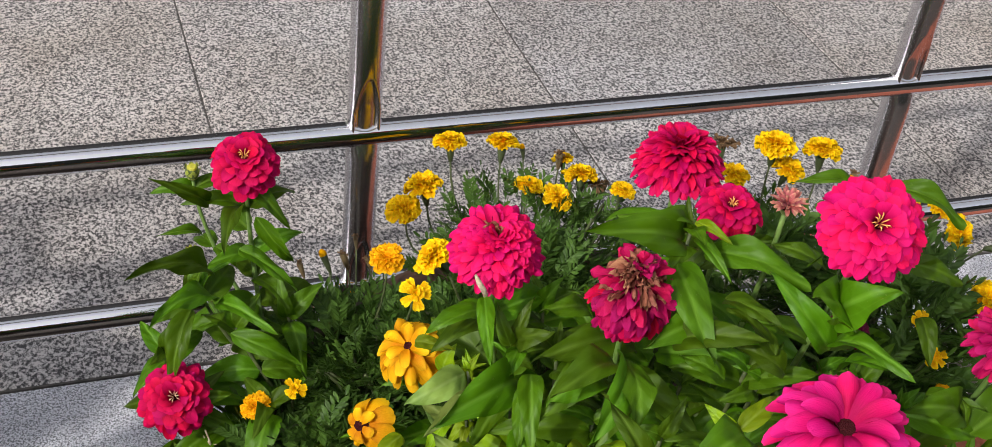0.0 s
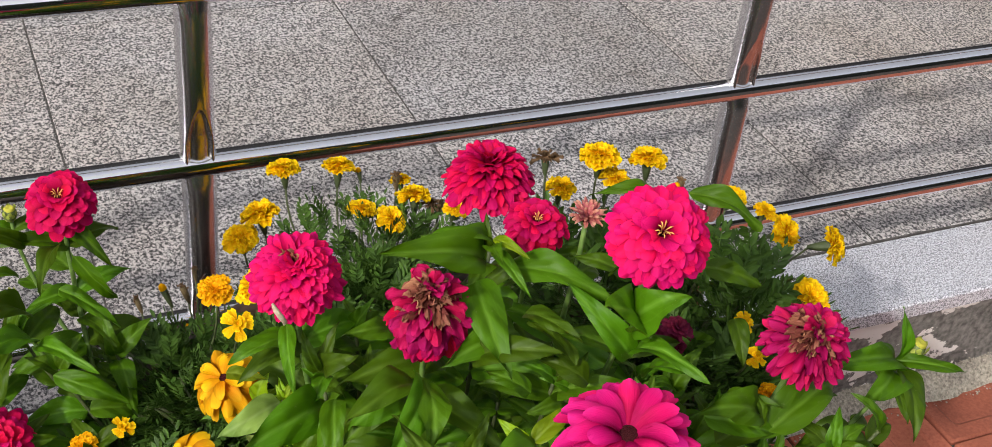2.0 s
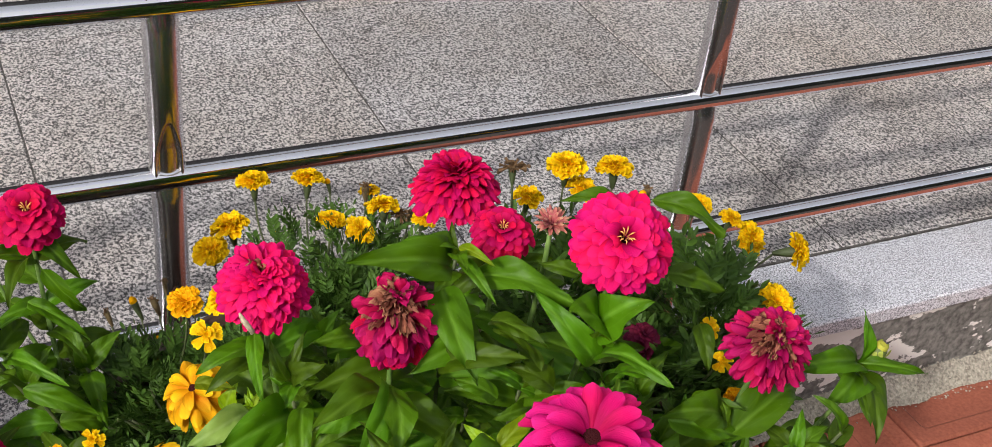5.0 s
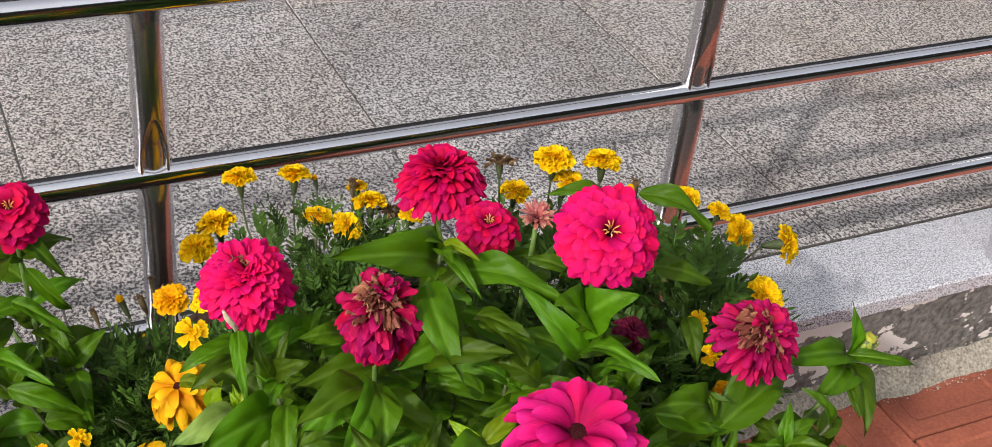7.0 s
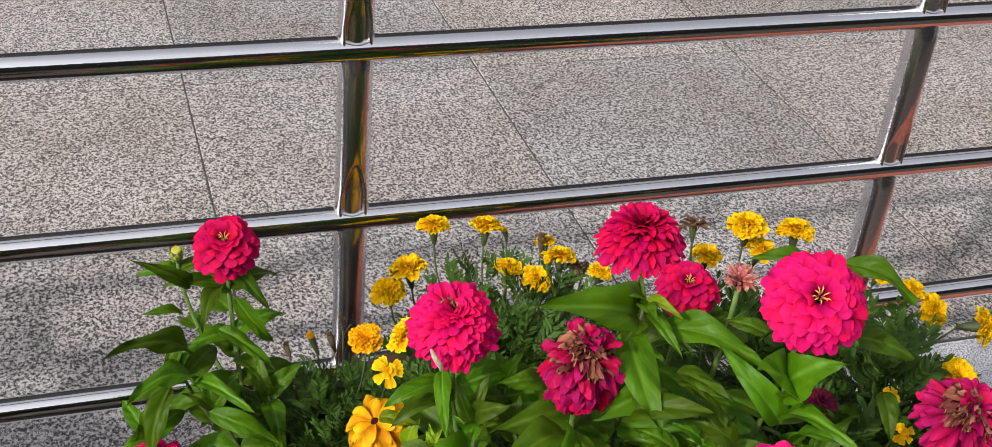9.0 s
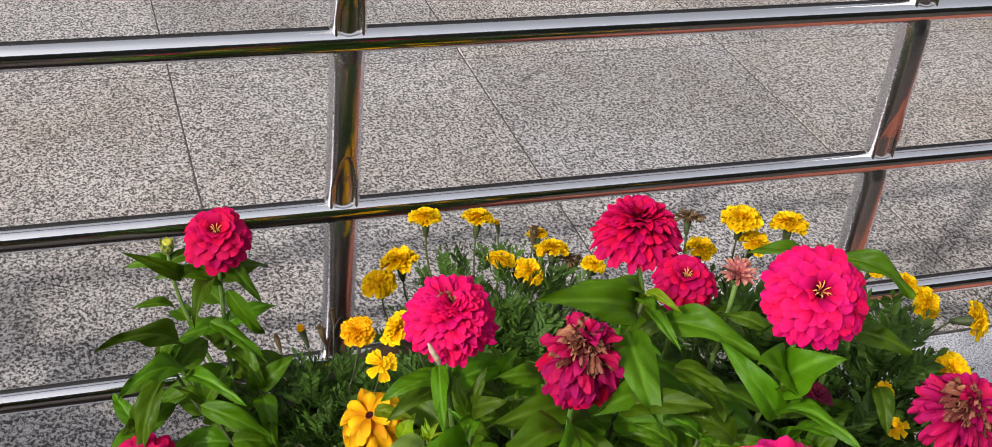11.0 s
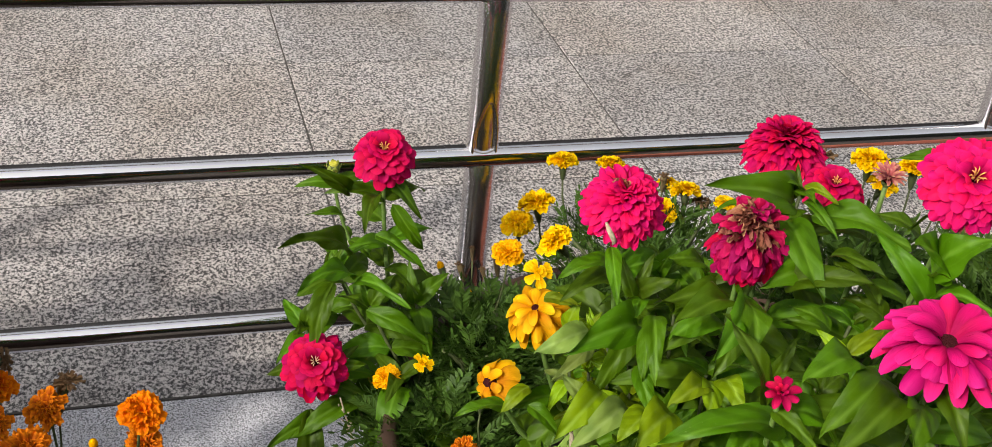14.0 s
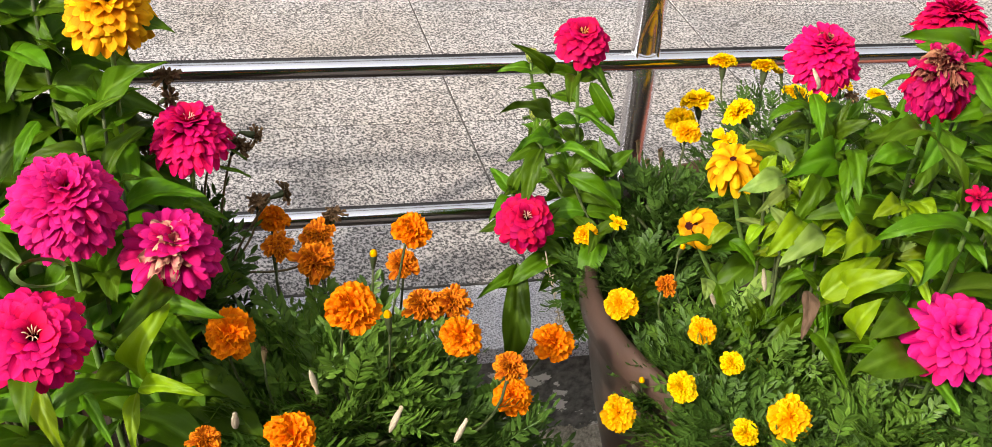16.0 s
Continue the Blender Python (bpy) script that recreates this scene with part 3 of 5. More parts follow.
def zinnia_head(plant, base, at, normal, r, colour, rows=6, dome=0.3, outer=18, flat=-10, inner=58, wither=None, florets=0, bare=0.0, heart=0.16, wide=1.0):
    """A double zinnia: rings of petals, shorter and steeper towards the middle. wither(angle, ring) names another set of petals, or None."""
    m = facing(Vector(at) - Vector(base), normal, rngf.uniform(0, 6.28))
    BLOOMS.append((Vector(at), r))
    head = put("flower_head", DISK, plant, m @ Matrix.Diagonal((heart * r, heart * r, heart * r, 1)))
    unscale = Matrix.Diagonal((1 / (heart * r), 1 / (heart * r), 1 / (heart * r), 1))
    for i in range(rows):
        f = i / max(1, rows - 1)
        if f > 1 - bare:
            continue
        count = max(6, round(outer * (1 - 0.58 * f)))
        elev = flat + (inner - flat) * f ** 1.15
        length = r * (1.0 - 0.52 * f)
        width = 2 * math.pi * r * (0.86 - 0.5 * f) / count * 1.36 * wide
        for k in range(count):
            a = 2 * math.pi * (k + 0.5 * (i % 2)) / count + rngf.uniform(-0.09, 0.09)
            e = radians(elev + rngf.uniform(-8, 8))
            out = Vector((math.cos(a), math.sin(a), 0))
            along = out * math.cos(e) + Vector((0, 0, math.sin(e)))
            foot = out * r * 0.1 + Vector((0, 0, r * (dome * f + 0.02)))
            s = length * rngf.uniform(0.9, 1.06)
            name = colour
            if wither:
                name = wither(m.to_3x3() @ out, f) or colour
            if name in ("brown", "tan"):
                s *= rngf.uniform(0.5, 0.9)
                along = (along + Vector((rngf.uniform(-0.35, 0.35), rngf.uniform(-0.35, 0.35), rngf.uniform(-0.1, 0.3)))).normalized()
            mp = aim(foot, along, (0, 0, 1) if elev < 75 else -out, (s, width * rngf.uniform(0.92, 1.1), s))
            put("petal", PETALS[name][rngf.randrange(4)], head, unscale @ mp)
    if florets:
        put("floret_tuft", FLORETS[florets - 1], head, unscale @ Matrix.Translation((0, 0, r * (dome * 0.85 + 0.1))) @ Matrix.Diagonal((0.17 * r, 0.17 * r, 0.24 * r, 1)), "tuft of small yellow florets")
    put("calyx", CALYX_Z, head, unscale @ Matrix.Diagonal((0.5 * r, 0.5 * r, 0.5 * r, 1)))
    return head


def bezier(p0, p1, p2, n=9):
    return [p0 * (1 - t) ** 2 + p1 * 2 * t * (1 - t) + p2 * t * t for t in (i / n for i in range(n + 1))]


def add_leaf(plant, base, at, along, length, kind="mid", shape=None, width=1.0, roll=0.0):
    k = rngf.randrange(len(LEAF_SHAPES)) if shape is None else shape
    up = Vector((-0.12 + rngf.uniform(-0.3, 0.3), -0.4 + rngf.uniform(-0.3, 0.3), 1))
    m = aim(Vector(at) - Vector(base), along, up, (length, length * width, length))
    if roll:
        m = m @ Matrix.Rotation(radians(roll), 4, "X")
    put("leaf", LEAVES[kind][k], plant, m)


def zinnia_stem(base, top, normal, mat=M_STEM, r=0.0036, lean=0.35):
    p0, p2 = Vector((0, 0, 0)), Vector(top) - Vector(base)
    n = Vector(normal).normalized()
    p1 = p2 - (n * 0.5 + Vector((0, 0, 0.7))).normalized() * p2.length * lean
    pts = bezier(p0, p1, p2)
    return pts, mesh_of("stem", *tube(pts, [r * (1.25 - 0.35 * i / 9) for i in range(10)], 8), mat)


def leafy(plant, base, pts, first=0.3, last=0.93, gap=0.05, size=0.085, kind="mid", start=None, top_size=0.72):
    """Pairs of opposite leaves along a stem, each pair turned a right angle from the last."""
    total = sum((b - a).length for a, b in zip(pts, pts[1:]))
    n = max(2, int(total * (last - first) / gap))
    turn = rngf.uniform(0, 3.14) if start is None else start
    for i in range(n):
        f = first + (last - first) * i / max(1, n - 1)
        q = f * (len(pts) - 1)
        k = min(int(q), len(pts) - 2)
        p = pts[k].lerp(pts[k + 1], q - k)
        g = i / max(1, n - 1)
        length = size * (1 - (1 - top_size) * g) * rngf.uniform(0.85, 1.15)
        for s in (0, math.pi):
            a = turn + i * math.pi / 2 + s + rngf.uniform(-0.35, 0.35)
            e = radians(rngf.uniform(-20, 20) + 12 * g)
            d = Vector((math.cos(a) * math.cos(e), math.sin(a) * math.cos(e), math.sin(e)))
            add_leaf(plant, base, Vector(base) + p, d, length, kind)


def in_pot(at, centre, r, pull=0.5):
    c = Vector((centre.x, centre.y, 0))
    d = Vector((at[0], at[1], 0)) - c
    d *= pull
    if d.length > 0.8 * r:
        d *= 0.8 * r / d.length
    return Vector((c.x + d.x, c.y + d.y, SOIL_Z - 0.01))


def half_brown(m_out, f):
    """Brown and crumpled on top, a skirt of red petals hanging below."""
    if f > 0.4 or (f > 0.2 and m_out.y > 0.2):
        return "brown" if rngf.random() < 0.7 else "worn"
    if f > 0.15:
        return "brown" if rngf.random() < 0.15 else "worn"
    return "worn" if rngf.random() < 0.4 else None


def patchy(m_out, f):
    if m_out.x < 0.45 and f > 0.3:
        return "brown" if rngf.random() < 0.82 else "worn"
    return "worn" if rngf.random() < 0.7 else None


def fading(m_out, f):
    if m_out.x < 0.6 and f > 0.1:
        return "tan" if rngf.random() < 0.72 else "rose"
    return "tan" if rngf.random() < 0.12 else None


def top_scar(m_out, f):
    return "brown" if (m_out.y > 0.55 and f > 0.55) else None


def zinnia(at, normal, r, colour, label, pot_c=None, pot_r=None, pull=0.5, leaves=(0.35, 0.9), size=0.08, gap=0.05, kind="mid", stem_r=0.0025, lean=0.35, foot=None, start=None, **kw):
    base = in_pot(at, pot_c or POT_A, pot_r or R_A, pull) if foot is None else Vector((*foot, SOIL_Z - 0.01))
    plant = thing("zinnia_plant", base, label, "flower", "zinnias in the pots")
    at = Vector(at) - Vector(normal).normalized() * r * (0.05 + 0.36 * kw.get("dome", 0.3))
    pts, me = zinnia_stem(base, at, normal, M_STEM, stem_r, lean)
    put("stem", me, plant)
    if leaves:
        leafy(plant, base, pts, leaves[0], leaves[1], gap, size, kind, start)
    zinnia_head(plant, base, at, normal, r, colour, **kw)
    PLANTS.append((plant, Vector(at), base))
    return plant, base, pts


# ---- zinnias of the brown pot ----
zinnia((0.442, 0.686, 0.837), (-0.28, -0.62, 0.74), 0.04, "magenta", "tall bright magenta zinnia with a yellow heart", rows=8, outer=22, dome=0.34, florets=1, leaves=(0.4, 0.86), gap=0.06, size=0.075)
zinnia((0.414, 0.926, 0.742), (-0.05, 0.0, 1), 0.042, "crimson", "deep crimson double zinnia above dark leaves", rows=11, outer=28, dome=0.4, flat=-8, inner=78, florets=0, leaves=(0.4, 0.94))
zinnia((0.422, 0.841, 0.745), (-0.15, -0.35, 0.9), 0.028, "crimson", "low crimson zinnia half hidden by leaves", rows=5, dome=0.22, florets=1, leaves=(0.4, 0.85))
zinnia((0.44, 0.79, 0.78), (-0.1, -0.2, 0.97), 0.019, "spike", "spent zinnia with narrow faded pink petals", rows=4, outer=15, dome=0.15, flat=42, inner=75, leaves=(0.4, 0.8))
zinnia((0.196, 0.807, 0.764), (-0.15, -0.45, 0.87), 0.036, "magenta", "ball-shaped magenta zinnia with a withered crown", rows=11, outer=26, dome=0.62, flat=-6, inner=82, wither=top_scar, leaves=(0.4, 0.92))
zinnia((0.274, 0.722, 0.78), (-0.05, -0.25, 0.96), 0.039, "crimson", "dying crimson zinnia, half brown and crumpled", rows=10, outer=24, dome=0.55, flat=-48, inner=82, wither=half_brown, leaves=(0.35, 0.86), size=0.095, gap=0.045)
zinnia((0.347, 0.545, 0.789), (-0.1, -0.2, 0.96), 0.046, "rose", "open pink zinnia with a bare dark heart", rows=6, outer=15, dome=0.18, flat=-2, inner=58, bare=0.28, heart=0.24, wide=0.68, leaves=(0.4, 0.9), size=0.095, pull=0.62)
zinnia((0.557, 0.623, 0.756), (0.05, -0.4, 0.9), 0.036, "berry", "withering crimson zinnia with brown papery patches", rows=10, outer=22, dome=0.6, flat=-8, inner=80, wither=patchy, wide=0.8, leaves=(0.45, 0.85), pull=0.65)
zinnia((0.248, 0.56, 0.594), (-0.25, -0.6, 0.75), 0.042, "rose", "shaggy dark pink zinnia low at the pot's front", rows=7, outer=17, dome=0.45, flat=0, inner=70, wide=0.8, leaves=(0.55, 0.85), pull=0.75, lean=0.5)
zinnia((0.247, 0.583, 0.725), (-0.2, -0.4, 0.9), 0.0135, "crimson", "small red zinnia just opening above a leaf pair", rows=2, outer=8, dome=0.1, flat=18, wide=0.55, leaves=(0.45, 0.93), size=0.1, gap=0.045, pull=0.68)
zinnia((0.62, 0.87, 0.55), (0.1, -0.3, 0.95), 0.02, "purple", "shaded dark purple zinnia deep among the leaves", rows=6, dome=0.4, leaves=(0.4, 0.85))
zinnia((0.152, 0.87, 0.61), (-0.4, -0.26, 0.88), 0.037, "gold", "golden yellow zinnia with spread petals", rows=4, outer=14, dome=0.2, flat=-26, inner=14, heart=0.22, wide=0.6, leaves=(0.5, 0.85), size=0.06)
zinnia((0.108, 0.855, 0.538), (-0.8, -0.4, 0.45), 0.03, "gold", "small golden zinnia turned to the pavement", rows=2, outer=8, dome=0.15, flat=-35, inner=0, heart=0.26, wide=0.68, leaves=(0.5, 0.85), size=0.055)
# the separate tall plant at the pot's rim
zinnia((0.055, 1.136, 0.64), (-0.1, -0.45, 0.88), 0.0345, "crimson", "tall slender crimson zinnia beside the railing", rows=6, outer=17, dome=0.35, florets=1, foot=(0.075, 1.035), lean=0.5, leaves=(0.05, 0.9), gap=0.026, size=0.078, start=0.4)
zinnia((-0.038, 0.992, 0.473), (-0.15, -0.65, 0.75), 0.035, "crimson", "low crimson zinnia leaning over the pot's rim", rows=6, outer=18, dome=0.35, florets=2, foot=(0.08, 1.02), leaves=(0.35, 0.9), gap=0.04, size=0.08)

# ---- zinnias of the neighbouring pot ----
zinnia((-0.422, 0.855, 0.678), (-0.02, -0.12, 0.99), 0.04, "magenta", "bright magenta zinnia above two pointed leaves", POT_B, R_B, rows=9, outer=25, dome=0.3, flat=-20, inner=70, florets=2, leaves=(0.4, 0.93))
zinnia((-0.443, 0.702, 0.644), (0.1, -0.55, 0.8), 0.042, "rose", "fading pink zinnia with tan papery petals", POT_B, R_B, rows=11, outer=26, dome=0.65, flat=-8, inner=82, wither=fading, florets=1, leaves=(0.4, 0.9), size=0.1)
zinnia((-0.527, 0.706, 0.695), (0.08, -0.55, 0.82), 0.046, "rose", "large ball-shaped magenta zinnia", POT_B, R_B, rows=12, outer=28, dome=0.65, flat=-8, inner=84, florets=1, leaves=(0.4, 0.9), size=0.1)
zinnia((-0.546, 0.56, 0.663), (0.05, -0.65, 0.75), 0.04, "magenta", "large flat magenta zinnia with a pale heart", POT_B, R_B, rows=7, outer=22, dome=0.25, florets=2, leaves=(0.4, 0.9), size=0.1, pull=0.7)
zinnia((-0.488, 0.853, 0.806), (0.0, -0.55, 0.84), 0.039, "amber", "golden double zinnia on a tall leafy stem", POT_B, R_B, rows=10, outer=22, dome=0.6, flat=-8, inner=82, leaves=(0.3, 0.95), size=0.095, gap=0.04)


M_BUDGREEN = plain_mat("bud_scales", (0.2, 0.26, 0.03), (0.46, 0.5, 0.09), 90.0, 0.55)
BUD_Z = mesh_of("bud", *lathe([(0.25, -1.2), (0.5, -1.1), (0.85, -0.7), (1.0, -0.1), (0.92, 0.35), (0.7, 0.6)], 12), M_CALYX)
BUD_TOP = mesh_of("bud_tip", *lathe([(0.72, 0.55), (0.74, 0.72), (0.55, 0.9), (0.3, 0.88), (0.001, 0.78)], 12), M_BUDTIP)
BUD_SCALE = mesh_of("scale", *blade(4, 2, 0.8, -0.3, 0.2, 0.0, 0.0, 1, belly=0.5), M_BUDGREEN)


def zinnia_bud(at, normal, r, foot, label, size=0.06, leaves=(0.5, 0.85), gap=0.05, bend=0.35):
    base = Vector((*foot, SOIL_Z - 0.01))
    plant = thing("zinnia_plant", base, label, "plant", "zinnias in the pots")
    pts, me = zinnia_stem(base, at, normal, M_STEM, 0.0021, bend)
    put("stem", me, plant)
    if leaves:
        leafy(plant, base, pts, leaves[0], leaves[1], gap, size)
    m = facing(Vector(at) - base, normal)
    bud = put("bud", BUD_Z, plant, m @ Matrix.Diagonal((r, r, r * 1.15, 1)))
    put("bud_tip", BUD_TOP, bud)
    for i in range(3):
        for k in range(8):
            a = 2 * math.pi * (k + 0.5 * (i % 2)) / 8
            out = Vector((math.cos(a), math.sin(a), 0))
            put("scale", BUD_SCALE, bud, aim(out * (0.75 + 0.15 * i) + Vector((0, 0, -0.9 + 0.5 * i)), out * 0.25 + Vector((0, 0, 1)), out, (0.72, 0.72, 0.72)))
    PLANTS.append((plant, Vector(at), base))
    return plant


zinnia_bud((0.736, 0.674, 0.66), (0.25, -0.2, 0.95), 0.0085, (0.54, 0.72), "unopened zinnia bud leaning over the pavers", leaves=(0.6, 0.8), size=0.07, bend=0.25)
zinnia_bud((0.011, 1.2, 0.589), (0, -0.1, 1), 0.0075, (0.12, 1.08), "slender zinnia with a closed yellow-tipped bud", leaves=(0.3, 0.9), gap=0.045, size=0.055)
zinnia_bud((-0.002, 1.12, 0.546), (-0.1, -0.1, 1), 0.006, (0.11, 1.06), "short zinnia with a small green bud", leaves=(0.2, 0.85), gap=0.04, size=0.06)

# ---- single large leaves: foot, tip, width over length, kind ----
LEAVES_CROWN = [
    ((0.351, 0.79, 0.755), (0.249, 0.77, 0.797), 0.36, "mid"),
    ((0.351, 0.79, 0.766), (0.352, 0.80, 0.797), 0.36, "mid"),
    ((0.354, 0.79, 0.768), (0.310, 0.78, 0.798), 0.40, "mid"),
    ((0.351, 0.78, 0.785), (0.369, 0.75, 0.783), 0.28, "young"),
    ((0.355, 0.78, 0.769), (0.365, 0.73, 0.757), 0.26, "mid"),
    ((0.348, 0.78, 0.760), (0.320, 0.75, 0.764), 0.60, "mid"),
    ((0.324, 0.75, 0.769), (0.318, 0.66, 0.745), 0.38, "mid"),
    ((0.365, 0.78, 0.753), (0.431, 0.72, 0.752), 0.34, "mid"),
    ((0.361, 0.73, 0.745), (0.387, 0.68, 0.748), 0.42, "mid"),
    ((0.340, 0.77, 0.676), (0.365, 0.71, 0.720), 0.40, "mid"),
    ((0.315, 0.78, 0.669), (0.212, 0.74, 0.700), 0.36, "mid"),
    ((0.271, 0.78, 0.708), (0.221, 0.76, 0.732), 0.42, "mid"),
]
LEAVES_TALL_STEM = [
    ((0.436, 0.69, 0.746), (0.452, 0.65, 0.802), 0.60, "mid"),
    ((0.439, 0.69, 0.744), (0.433, 0.66, 0.760), 0.75, "mid"),
    ((0.434, 0.69, 0.748), (0.395, 0.67, 0.790), 0.85, "mid"),
    ((0.440, 0.69, 0.717), (0.467, 0.62, 0.738), 0.30, "mid"),
    ((0.441, 0.69, 0.712), (0.394, 0.73, 0.768), 0.33, "mid"),
    ((0.451, 0.68, 0.697), (0.468, 0.63, 0.731), 0.34, "mid"),
    ((0.468, 0.76, 0.738), (0.423, 0.78, 0.753), 0.40, "mid"),
    ((0.524, 0.73, 0.756), (0.572, 0.71, 0.740), 0.42, "mid"),
    ((0.398, 0.68, 0.704), (0.362, 0.70, 0.721), 0.50, "mid"),
    ((0.470, 0.62, 0.702), (0.529, 0.60, 0.685), 0.42, "mid"),
    ((0.488, 0.62, 0.667), (0.565, 0.63, 0.672), 0.40, "mid"),
    ((0.359, 0.70, 0.687), (0.325, 0.72, 0.702), 0.50, "mid"),
]
LEAVES_MIDDLE = [
    ((0.258, 0.69, 0.739), (0.203, 0.62, 0.729), 0.38, "mid"),
    ((0.257, 0.68, 0.744), (0.238, 0.62, 0.731), 0.42, "mid"),
    ((0.259, 0.70, 0.721), (0.189, 0.66, 0.739), 0.42, "mid"),
    ((0.184, 0.79, 0.728), (0.176, 0.74, 0.700), 0.28, "mid"),
    ((0.192, 0.80, 0.705), (0.136, 0.78, 0.710), 0.45, "mid"),
    ((0.210, 0.78, 0.681), (0.228, 0.79, 0.721), 0.34, "mid"),
    ((0.208, 0.78, 0.681), (0.200, 0.80, 0.711), 0.40, "mid"),
    ((0.213, 0.78, 0.684), (0.229, 0.75, 0.718), 0.50, "mid"),
    ((0.211, 0.77, 0.686), (0.190, 0.74, 0.684), 0.50, "mid"),
    ((0.205, 0.73, 0.696), (0.188, 0.67, 0.671), 0.34, "mid"),
    ((0.203, 0.75, 0.672), (0.118, 0.70, 0.687), 0.40, "mid"),
    ((0.257, 0.72, 0.699), (0.204, 0.69, 0.702), 0.60, "mid"),
]
LEAVES_FRONT = [
    ((0.205, 0.73, 0.685), (0.185, 0.69, 0.661), 0.42, "mid"),
    ((0.190, 0.71, 0.662), (0.194, 0.67, 0.631), 0.36, "mid"),
    ((0.247, 0.67, 0.671), (0.251, 0.63, 0.665), 0.65, "young"),
    ((0.236, 0.67, 0.670), (0.219, 0.63, 0.658), 0.60, "young"),
    ((0.231, 0.67, 0.668), (0.187, 0.64, 0.673), 0.50, "young"),
    ((0.261, 0.69, 0.719), (0.224, 0.65, 0.688), 0.44, "mid"),
    ((0.258, 0.72, 0.697), (0.200, 0.69, 0.686), 0.55, "mid"),
    ((0.174, 0.74, 0.611), (0.118, 0.70, 0.596), 0.48, "young"),
    ((0.194, 0.73, 0.601), (0.131, 0.69, 0.592), 0.42, "old"),
    ((0.162, 0.74, 0.597), (0.137, 0.75, 0.627), 0.50, "old"),
    ((0.203, 0.70, 0.617), (0.163, 0.67, 0.617), 0.60, "young"),
    ((0.213, 0.68, 0.631), (0.163, 0.64, 0.629), 0.60, "young"),
]
LEAVES_LOW = [
    ((0.266, 0.60, 0.677), (0.156, 0.58, 0.696), 0.34, "mid"),
    ((0.313, 0.60, 0.736), (0.254, 0.57, 0.745), 0.55, "mid"),
    ((0.341, 0.59, 0.722), (0.267, 0.55, 0.707), 0.42, "mid"),
    ((0.333, 0.56, 0.729), (0.256, 0.51, 0.726), 0.42, "mid"),
    ((0.345, 0.55, 0.728), (0.308, 0.50, 0.726), 0.55, "mid"),
    ((0.242, 0.59, 0.708), (0.214, 0.63, 0.768), 0.30, "mid"),
    ((0.248, 0.59, 0.703), (0.270, 0.55, 0.691), 0.38, "mid"),
    ((0.349, 0.72, 0.738), (0.274, 0.69, 0.745), 0.45, "mid"),
    ((0.302, 0.70, 0.738), (0.361, 0.66, 0.760), 0.40, "mid"),
    ((0.384, 0.68, 0.726), (0.359, 0.72, 0.745), 0.42, "mid"),
    ((0.308, 0.60, 0.742), (0.348, 0.62, 0.747), 0.40, "young"),
    ((0.305, 0.60, 0.741), (0.288, 0.62, 0.753), 0.45, "young"),
]
LEAVES_BASE = [
    ((0.168, 0.72, 0.570), (0.137, 0.70, 0.586), 0.40, "old"),
    ((0.174, 0.64, 0.590), (0.208, 0.60, 0.639), 0.50, "young"),
    ((0.211, 0.62, 0.636), (0.220, 0.57, 0.624), 0.50, "young"),
    ((0.154, 0.64, 0.588), (0.219, 0.66, 0.615), 0.45, "young"),
    ((0.186, 0.62, 0.558), (0.194, 0.60, 0.612), 0.55, "young"),
    ((0.227, 0.60, 0.588), (0.163, 0.56, 0.594), 0.60, "mid"),
    ((0.224, 0.58, 0.559), (0.142, 0.54, 0.575), 0.60, "mid"),
    ((0.229, 0.57, 0.543), (0.248, 0.52, 0.533), 0.45, "mid"),
    ((0.259, 0.62, 0.664), (0.201, 0.57, 0.643), 0.42, "mid"),
    ((0.263, 0.62, 0.664), (0.269, 0.57, 0.655), 0.45, "mid"),
    ((0.163, 0.68, 0.567), (0.144, 0.64, 0.540), 0.35, "dead"),
    ((0.090, 0.76, 0.534), (0.083, 0.74, 0.520), 0.80, "old"),
]
LEAVES_GOLD = [
    ((0.132, 0.81, 0.566), (0.1, 0.79, 0.553), 0.5, "young"),
    ((0.13, 0.8, 0.552), (0.156, 0.78, 0.527), 0.45, "mid"),
    ((0.112, 0.81, 0.546), (0.061, 0.8, 0.55), 0.4, "mid"),
    ((0.187, 0.82, 0.618), (0.13, 0.8, 0.612), 0.5, "old"),
    ((0.184, 0.8, 0.615), (0.138, 0.77, 0.603), 0.3, "old"),
    ((0.147, 0.84, 0.644), (0.177, 0.82, 0.645), 0.45, "young"),
    ((0.171, 0.83, 0.612), (0.18, 0.83, 0.643), 0.6, "young"),
]
